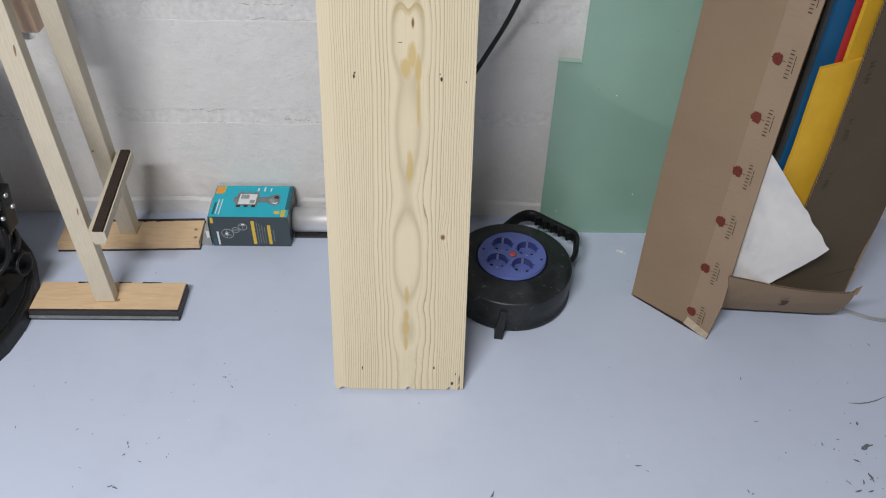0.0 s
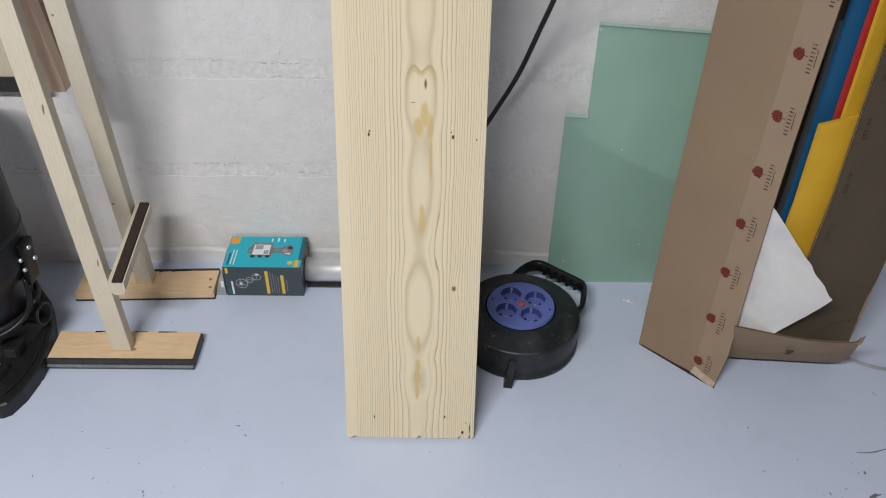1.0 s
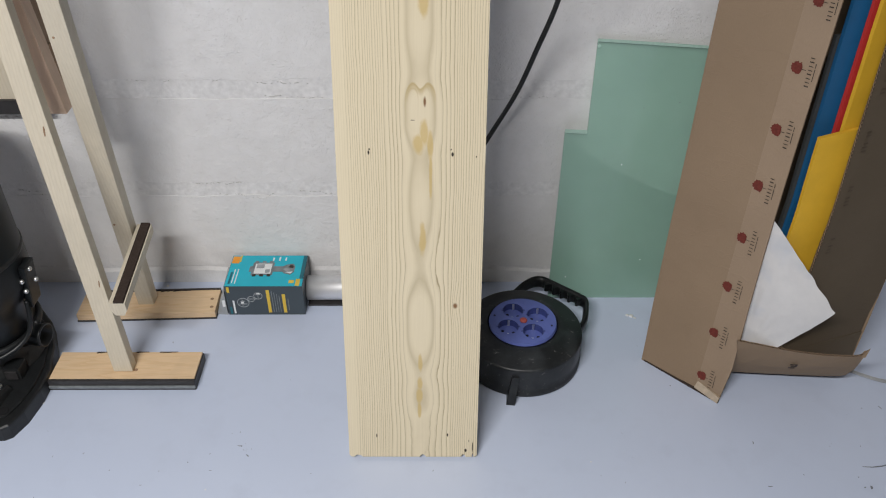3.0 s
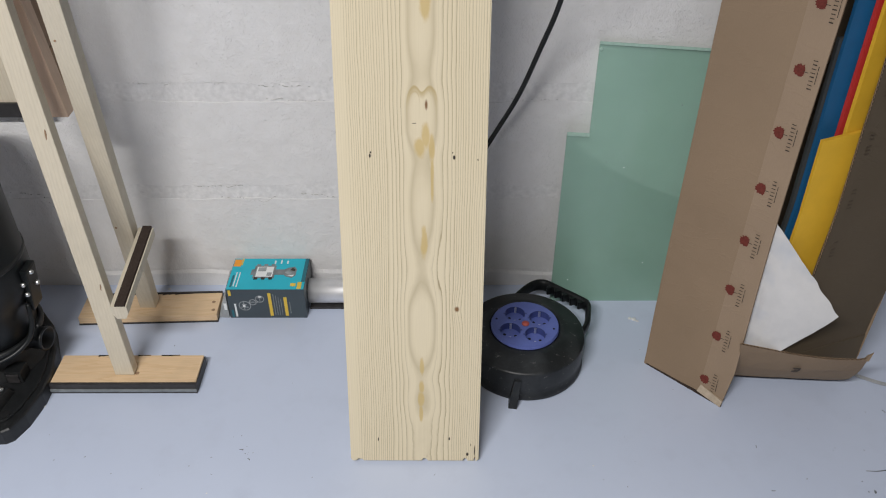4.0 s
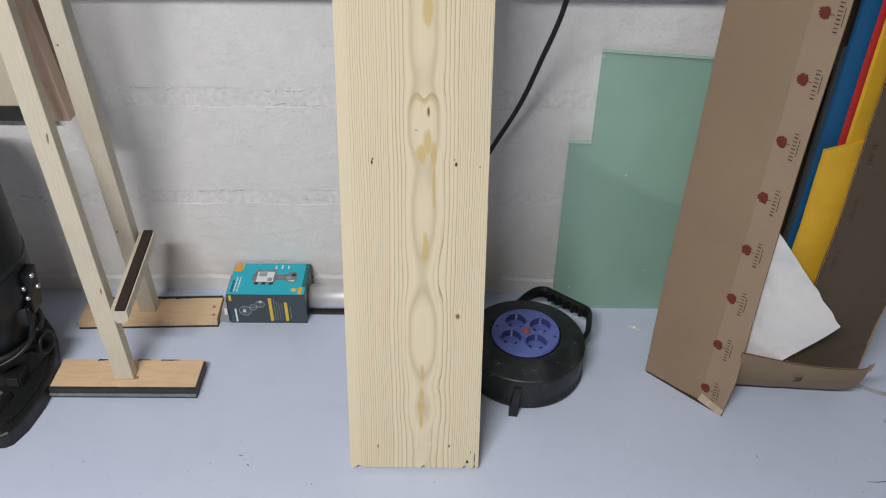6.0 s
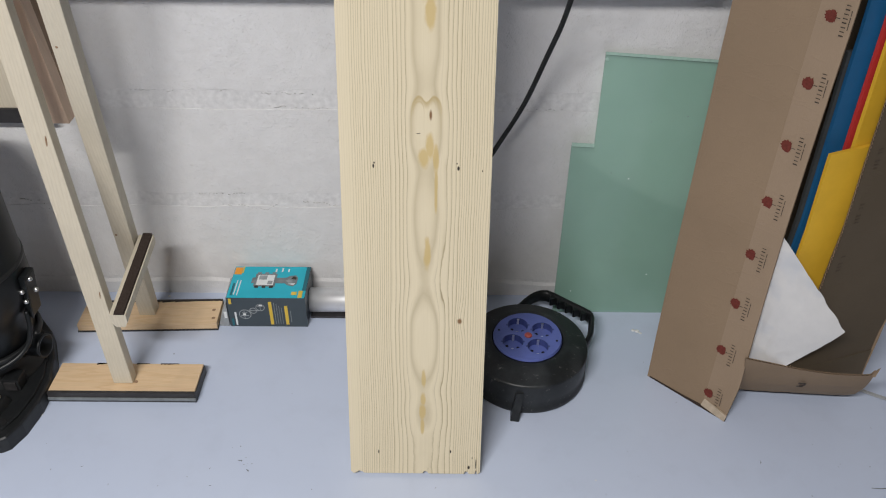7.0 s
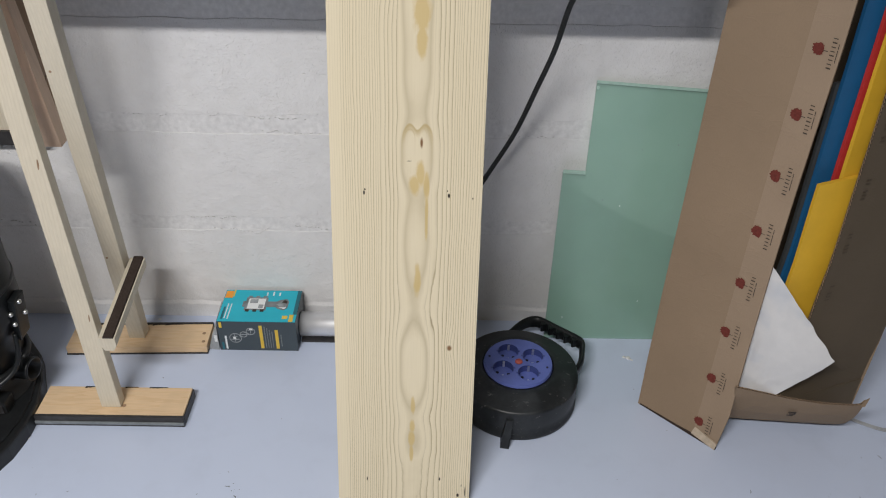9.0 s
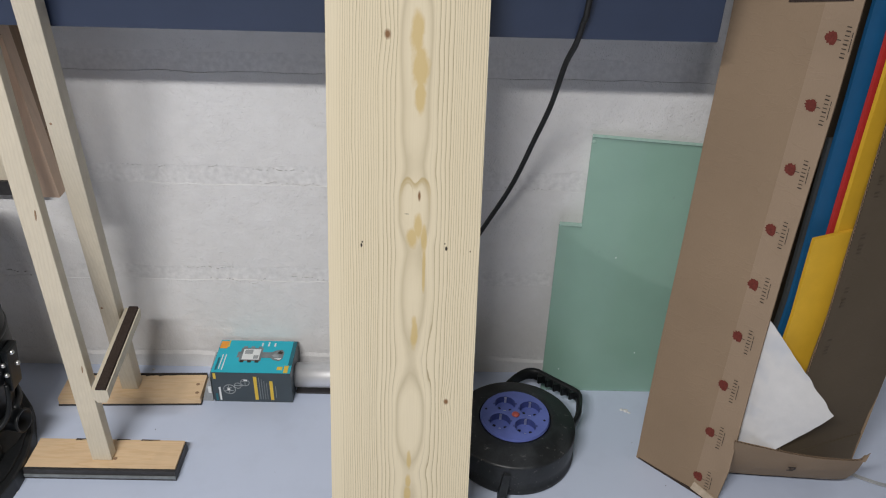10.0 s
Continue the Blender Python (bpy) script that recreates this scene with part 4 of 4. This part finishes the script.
def bowed_flap():
    """The torn flap, sagging in its middle and curling up at its tip, leaning out over the floor."""
    lower = smooth_path([(0.505, 0.842, 0.025), (0.595, 0.836, 0.025), (0.676, 0.829, 0.027), (0.690, 0.815, 0.045)], 6)
    upper = smooth_path([(0.482, 0.800, 0.139), (0.586, 0.785, 0.126), (0.661, 0.772, 0.131), (0.674, 0.768, 0.145)], 6)
    bm = bmesh.new()
    cols = []
    for i, (p, q) in enumerate(zip(lower, upper)):
        col = []
        for back in (0.0, 0.004):
            for j in range(6):
                b = j / 5
                v = p * (1 - b) + q * b + Vector((0, back - 0.005 * math.sin(math.pi * b), 0))
                col.append(bm.verts.new(v + 0.0012 * noise.noise_vector(v * 40)))
        cols.append(col[:6] + col[:5:-1])
    for a, b in zip(cols, cols[1:]):
        for j in range(12):
            bm.faces.new((a[j], b[j], b[(j + 1) % 12], a[(j + 1) % 12]))
    bm.faces.new(cols[0])
    bm.faces.new(cols[-1][::-1])
    return bm, upper


bm, flap_top = bowed_flap()
flap = part("bottom_flap", bm, M_CARD, ct, "torn lower cardboard flap")
for a, b, c, d in ((0.0, 0.012, 0.60, 0.63), (0.009, 0.012, 0.55, 0.60), (0.003, 0.012, 0.52, 0.55), (0.0, 0.010, 0.46, 0.49)):
    def on_flap(x, f):
        return (0.590 + (0.571 - 0.590) * f + x, 0.836 - 0.051 * f - 0.0075 - 0.1 * x, 0.025 + 0.102 * f)
    part("mark", slab(on_flap(a, c), on_flap(b, c), on_flap(b, d), on_flap(a, d), 0.0006), M_INK, flap)


def flutes(line, up, parent, pitch=0.0056, th=0.0038):
    """The open end of corrugated board along a line: a dark strip for the hollow's shade, with a wavy core in it."""
    up = Vector(up)
    path, step = [line[0]], pitch / 4
    for p, q in zip(line, line[1:]):
        n = max(1, int((q - p).length / step))
        path += [p + (q - p) * (k / n) for k in range(1, n + 1)]
    hollow, core = bmesh.new(), bmesh.new()
    ph, pc = None, None
    for i, p in enumerate(path):
        d = (path[min(i + 1, len(path) - 1)] - path[max(i - 1, 0)]).normalized()
        nrm = d.cross(up).normalized() * th
        h = [hollow.verts.new(p - nrm * 0.42 + up * 0.15), hollow.verts.new(p + nrm * 0.42 + up * 0.15)]
        w = p + nrm * (0.34 * math.sin(i * math.pi / 2))
        c = [core.verts.new(w + up * 0.2 - nrm * 0.09), core.verts.new(w + up * 0.2 + nrm * 0.09), core.verts.new(w + up + nrm * 0.09), core.verts.new(w + up - nrm * 0.09)]
        if ph:
            hollow.faces.new((ph[0], h[0], h[1], ph[1]))
            for k in range(4):
                core.faces.new((pc[k], c[k], c[(k + 1) % 4], pc[(k + 1) % 4]))
        ph, pc = h, c
    edge = part("corrugated_edge", hollow, M_FELT_SHADE, parent, "open corrugated edge")
    part("core", core, M_FLUTE, edge)


flutes([p + Vector((0, 0.002, 0.0004)) for p in flap_top[:-3]], (0, 0, 0.0010), flap)
flutes([Vector(cq(0.5622, 0.7878, 0.112 + 0.04 * k)) for k in range(20)], (-0.0010, -0.0004, 0), ct)
part("torn_tip", slab((0.668, 0.774, 0.128), (0.676, 0.768, 0.132), (0.6765, 0.766, 0.153), (0.672, 0.770, 0.142), 0.002, 2, 2, 0.003, 4), M_CARD, flap)
# printed marks: a red tree-like blot and bars of writing
LIFT = 0.0012
for k in range(-3, 8):
    z = 0.66 - 0.0885 * k - (0.0, 0.002, 0.005)[min(2, max(0, k))] * (k < 8)
    ci = 0.0165 + 0.037 * z - 0.0045 * math.sin(math.pi * min(1.0, max(0.0, z / 0.64)))
    cx_ = ci + 0.0155 + 0.003 * z
    cen = on_strip(ci, z, LIFT)
    bm = bmesh.new()
    n = 26
    vs = []
    for i in range(n):
        a = 2 * math.pi * i / n
        rr_ = 0.0078 * (1 + 0.16 * (i % 2) + random.uniform(-0.12, 0.12))
        c_, h_ = math.cos(a) * rr_ * 1.15, math.sin(a) * rr_
        if c_ > 0.004:
            c_ = 0.004 + (c_ - 0.004) * 0.35
        vs.append(bm.verts.new(cen + sh * c_ + su * h_))
    bm.faces.new(vs)
    part("mark", bm, M_LOGO, strip, "red printed blot")

    def bar(c0, c1, z0, z1, mt, lean=0.0):
        bm = bmesh.new()
        o = on_strip(0, z, LIFT)
        bm.faces.new([bm.verts.new(o + sh * c + su * h) for c, h in ((c0, z0), (c1, z0 + lean), (c1, z1 + lean), (c0, z1))])
        part("mark", bm, mt, strip)

    bar(ci + 0.004, ci + 0.0115, -0.0009, 0.0, M_INK)
    for i in range(8):
        h = -0.022 + i * 0.0056
        bar(cx_ - 0.0030, cx_ + 0.0030, h, h + (0.0012 if i % 3 else 0.0017), M_INK)
    if cx_ + 0.007 < right(z):
        bar(cx_ + 0.0056, cx_ + 0.0066, -0.013, 0.004, M_INK)
        bar(cx_ + 0.0056, cx_ + 0.0066, 0.0055, 0.012, M_INK)
for z in (0.20, 0.285, 0.37, 0.455, 0.54, 0.625):
    for k in range(6):
        if (k + int(z * 100)) % 4:
            f0, f1, zz = 0.075, 0.120, z + k * 0.0058
            q = [cq(RP0[0] + (RP1[0] - RP0[0]) * f, RP0[1] + (RP1[1] - RP0[1]) * f - 0.0022, zv) for f, zv in ((f0, zz), (f1, zz), (f1, zz + 0.0018), (f0, zz + 0.0018))]
            part("mark", slab(q[0], q[1], q[2], q[3], 0.0004), M_FAINT, ct)

# sheets standing in the carton
for name, mt, x, y, z0, z1, label in (
    ("foam_sheet", M_SYEL, 0.5155, 0.797, 0.104, 0.470, "short yellow craft foam sheet standing in the carton"),
    ("foam_sheet", M_SYEL, 0.5530, 0.812, 0.104, 1.05, "tall yellow craft foam sheet standing in the carton"),
    ("foam_sheet", M_SRED, 0.5470, 0.821, 0.104, 1.06, "red craft foam sheet standing in the carton"),
    ("foam_sheet", M_SGREY, 0.5160, 0.837, 0.30, 0.60, "narrow grey foam sheet standing in the carton"),
    ("foam_sheet", M_SBLUE, 0.5220, 0.830, 0.104, 1.08, "deep blue craft foam sheet standing in the carton"),
):
    o = thing(name, label, "foam sheet", None, "sheets in the carton")
    low = sheet(lambda z: cq(x, y, z), lambda z: cq(0.655, y + 0.036, z), z0, z1, 0.006, 2, 24, 0.002, x * 50)
    if z1 < 0.5:
        for v in low.verts:
            if v.co.z > z1 - 0.001:
                v.co.z += 0.018 * min(1.0, max(0.0, (v.co.x - cq(x, y, z1)[0]) / 0.14))
    part("sheet", low, mt, o)

# crumpled tissue paper
ts = thing("tissue_paper", "crumpled sheet of white tissue paper in the carton", "paper")
TOPP, BL2 = on_strip(right(0.345) - 0.004, 0.348, -0.006), on_strip(right(0.11) - 0.004, 0.118, -0.016)
RT, BT = Vector((0.608, 0.780, 0.217)), Vector((0.541, 0.795, 0.126))
bm = bmesh.new()
N = 22
for side in (0, 1):
    grid = []
    for j in range(N + 1):
        row = []
        for i in range(N + 1):
            a, b = i / N, j / N
            p = (BL2 * (1 - a) + BT * a) * (1 - b) + (TOPP * (1 - a) + RT * a) * b
            wv = Vector((p.x * 22, p.z * 22, 1.7))
            h = 0.006 * noise.noise(wv * 0.7) + 0.0016 * abs(noise.noise(wv * 1.6)) + 0.010 * math.sin(a * 3.0) * math.sin(b * 3.1)
            h *= min(1.0, a * 4) * min(1.0, 0.3 + b * 2)
            e = 0.003 * noise.noise(Vector((a * 9, b * 9, 5)))
            row.append(bm.verts.new(p + Vector((e, -h - side * -0.0008, e))))
        grid.append(row)
    for j in range(N):
        for i in range(N):
            bm.faces.new((grid[j][i], grid[j][i + 1], grid[j + 1][i + 1], grid[j + 1][i]))
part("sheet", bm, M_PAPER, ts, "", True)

# ---- wire on the floor ----
wr = thing("grey_wire", "thin grey twin wire lying on the floor behind the carton", "wire")
for k in (0, 0.0045):
    part("strand", pipe(smooth_path([(0.69, 0.93 + k, 0.0022), (0.72, 0.877 + k, 0.0022), (0.753, 0.851 + k, 0.0022), (0.80, 0.835 + k, 0.0022), (0.90, 0.835 + k, 0.0022), (1.05, 0.80 + k, 0.0022)]), 0.0018, 8), M_WIRE, wr, "", True)


# ---- crumbs and dirt on the floor ----
def crumbs(name, label, mt, spots):
    bm = bmesh.new()
    for x, y, r in spots:
        s = bmesh.ops.create_icosphere(bm, subdivisions=1, radius=r, matrix=pose(x, y, r * 0.25, random.uniform(0, 90), random.uniform(0, 90), 0))
        for v in s["verts"]:
            v.co.z = max(0.0, v.co.z * 0.55)
            v.co += 0.25 * r * noise.noise_vector(v.co * 900)
            v.co.z = max(0.0002, v.co.z)
    return tagged(part(name, bm, mt), label, "debris", "", "stuff")


white = [(0.369, 1.013, 0.0055), (0.362, 1.016, 0.004), (0.375, 1.008, 0.003), (-0.676, 0.795, 0.003), (-0.545, 1.105, 0.0035), (-0.36, 0.62, 0.0015), (0.30, 0.56, 0.002), (0.24, 0.67, 0.0016)]
dark = [(random.uniform(-0.75, 0.95), random.uniform(0.35, 0.95), random.uniform(0.0005, 0.0011)) for _ in range(40)]
dark += [(0.645 + random.gauss(0, 0.05), 0.56 + random.gauss(0, 0.035), random.choice((0.0007, 0.001, 0.0014))) for _ in range(20)]
dark += [(-0.318 + random.gauss(0, 0.016), 0.70 + random.gauss(0, 0.014), random.uniform(0.0004, 0.0010)) for _ in range(8)]
crumbs("plaster_crumbs", "small white plaster crumbs scattered on the floor", M_CHIP, white)
# flat scrapes and flecks trodden into the paint: place, half length, turn
FLECKS = [(0.749, 0.782, 5, 120), (0.666, 0.62, 5, 80), (0.625, 0.59, 3, 10), (0.598, 0.582, 4, 90), (0.613, 0.573, 3, 60), (0.662, 0.577, 9, 25), (0.671, 0.580, 6, 10),
          (0.64, 0.553, 6, 150), (0.614, 0.516, 5, 130), (0.622, 0.502, 7, 15), (0.636, 0.517, 6, 70), (0.65, 0.525, 9, 105), (0.51, 0.707, 4, 80), (0.51, 0.622, 4, 0),
          (0.312, 0.542, 5, 0), (0.324, 0.534, 3, 150), (0.463, 0.501, 4, 100), (0.468, 0.497, 3, 40), (0.096, 0.494, 6, 60), (0.641, 0.502, 5, 20)]
FLECKS2 = [(-0.57, 0.689, 4, 20), (-0.617, 0.683, 3, 90), (-0.518, 0.656, 3, 0), (-0.523, 0.601, 4, 60), (-0.441, 0.578, 5, 110), (-0.438, 0.571, 4, 90), (-0.441, 0.557, 5, 50),
           (-0.415, 0.546, 5, 160), (-0.397, 0.587, 5, 60), (-0.445, 0.505, 8, 20), (-0.438, 0.503, 7, 165), (-0.376, 0.559, 3, 90), (-0.368, 0.687, 4, 40), (-0.36, 0.655, 3, 0),
           (-0.462, 0.628, 3, 0), (-0.323, 0.703, 6, 5), (-0.307, 0.684, 5, 140), (-0.011, 0.653, 3, 60), (-0.616, 0.604, 4, 110), (-0.498, 0.535, 3, 20)]
bm = bmesh.new()
for k, (x, y, ln, turn) in enumerate(FLECKS + FLECKS2):
    ln *= 0.00105 if k < len(FLECKS) else 0.0007
    wd = ln * (0.5 if ln > 0.0085 and k < 7 else random.uniform(0.18, 0.34))
    m_ = pose(x, y, 0.0006 + 0.0001 * (k % 3), 0, 0, turn)
    vs = []
    for i in range(11):
        a = 2 * math.pi * i / 11
        f = random.uniform(0.55, 1.15)
        vs.append(bm.verts.new(m_ @ Vector((ln * f * math.cos(a), wd * f * math.sin(a) + 0.15 * ln * math.cos(a) ** 2, 0))))
    bm.faces.new(vs)
streak = [Vector(p) for p in ((0.668, 0.659, 0.0007), (0.684, 0.658, 0.0007), (0.70, 0.660, 0.0007), (0.716, 0.665, 0.0007), (0.732, 0.672, 0.0007))]
for i, (a, b) in enumerate(zip(streak, streak[1:])):
    w0, w1 = 0.0005 + 0.0006 * math.sin(i * 0.8), 0.0005 + 0.0006 * math.sin(i * 0.8 + 0.8)
    bm.faces.new([bm.verts.new(p) for p in (a - Vector((0, w0, 0)), b - Vector((0, w1, 0)), b + Vector((0, w1, 0)), a + Vector((0, w0, 0)))])
tagged(part("floor_scrapes", bm, M_DIRT), "dark scrapes and flecks trodden into the floor paint", "debris", "", "stuff")
crumbs("dirt_specks", "dark specks of dirt scattered on the floor", M_DIRT, dark)

# ---- blocks of the wall ----
bands = [(0.037, 0.211), (0.234, 0.411), (0.439, 0.612), (0.638, 0.812), (0.84, 1.015)]
for k, (za, zb) in enumerate(bands):
    off = -0.310 if k % 2 == 0 else -0.110
    if k == 2:
        off = -0.366
    i0 = int(math.floor((-1.35 - off) / 0.4))
    for i in range(i0, i0 + 7):
        xa, xb = off + i * 0.4, off + (i + 1) * 0.4
        rim = []
        for (ax, az), (bx2, bz) in (((xa, za), (xb, za)), ((xb, za), (xb, zb)), ((xb, zb), (xa, zb)), ((xa, zb), (xa, za))):
            m_ = 30 if ax != bx2 else 8
            for q in range(m_):
                f = q / m_
                px, pz = ax + (bx2 - ax) * f, az + (bz - az) * f
                rim.append((px, pz + 0.0040 * noise.noise(Vector((px * 17, pz * 17, k))) + 0.0012 * noise.noise(Vector((px * 60, pz * 90, 4)))))
        bm = bmesh.new()
        cx, cz = (xa + xb) / 2, (za + zb) / 2
        lean_ = random.uniform(-0.0004, 0.0004)
        fr_ = [bm.verts.new((x, WY + lean_, cz + (z - cz) * 0.955)) for x, z in rim]
        bk_ = [bm.verts.new((x, WY + 0.0055, z)) for x, z in rim]
        bm.faces.new(fr_)
        for q in range(len(rim)):
            r_ = (q + 1) % len(rim)
            bm.faces.new((fr_[q], bk_[q], bk_[r_], fr_[r_]))
        part("block", bm, M_WALL, wall)

# hairline cracks along the joints
M_CRACK = mat_plain("crack_shadow", (0.55, 0.54, 0.53), 0.9, 0, 0.3, 300, 0.2, 0.1)
CRACKS = [((-0.53, 0.4415), (-0.495, 0.442), 0.0022), ((-0.47, 0.439), (-0.455, 0.440), 0.0016), ((-0.385, 0.4405), (-0.368, 0.447), 0.002), ((-0.31, 0.4365), (-0.22, 0.4375), 0.0012),
          ((-0.41, 0.2125), (-0.365, 0.209), 0.0014), ((-0.365, 0.209), (-0.334, 0.200), 0.0016), ((-0.334, 0.2005), (-0.308, 0.213), 0.0014), ((-0.80, 0.222), (-0.745, 0.217), 0.0014),
          ((-0.30, 0.412), (-0.20, 0.410), 0.0010), ((-0.309, 0.158), (-0.311, 0.135), 0.0012), ((0.354, 0.562), (0.355, 0.55), 0.0022), ((0.12, 0.412), (0.2, 0.4115), 0.0010),
          ((-0.45, 0.2355), (-0.36, 0.2365), 0.0010), ((-0.74, 0.212), (-0.725, 0.186), 0.0018), ((-0.26, 0.2195), (-0.2, 0.213), 0.0012)]
for (xa, za), (xb, zb), w in CRACKS:
    bm = bmesh.new()
    n = max(6, int(math.hypot(xb - xa, zb - za) / 0.0026))
    prev = None
    for i in range(n + 1):
        f = i / n
        x = xa + (xb - xa) * f
        z = za + (zb - za) * f + 0.004 * noise.noise(Vector((x * 60, za * 9, 2))) + random.uniform(-0.0009, 0.0009)
        h = w * 0.24 * random.uniform(0.05, 1.0) ** 1.5 * (0.2 if i in (0, n) else 1)
        q = [bm.verts.new((x, WY - 0.0009, z - h)), bm.verts.new((x, WY - 0.0009, z + h)), bm.verts.new((x, WY + 0.002, z + h)), bm.verts.new((x, WY + 0.002, z - h))]
        if prev and (random.random() < 0.5 or i < 2):
            for a in range(4):
                bm.faces.new((prev[a], q[a], q[(a + 1) % 4], prev[(a + 1) % 4]))
        prev = q
    part("crack", bm, M_CRACK, wall)
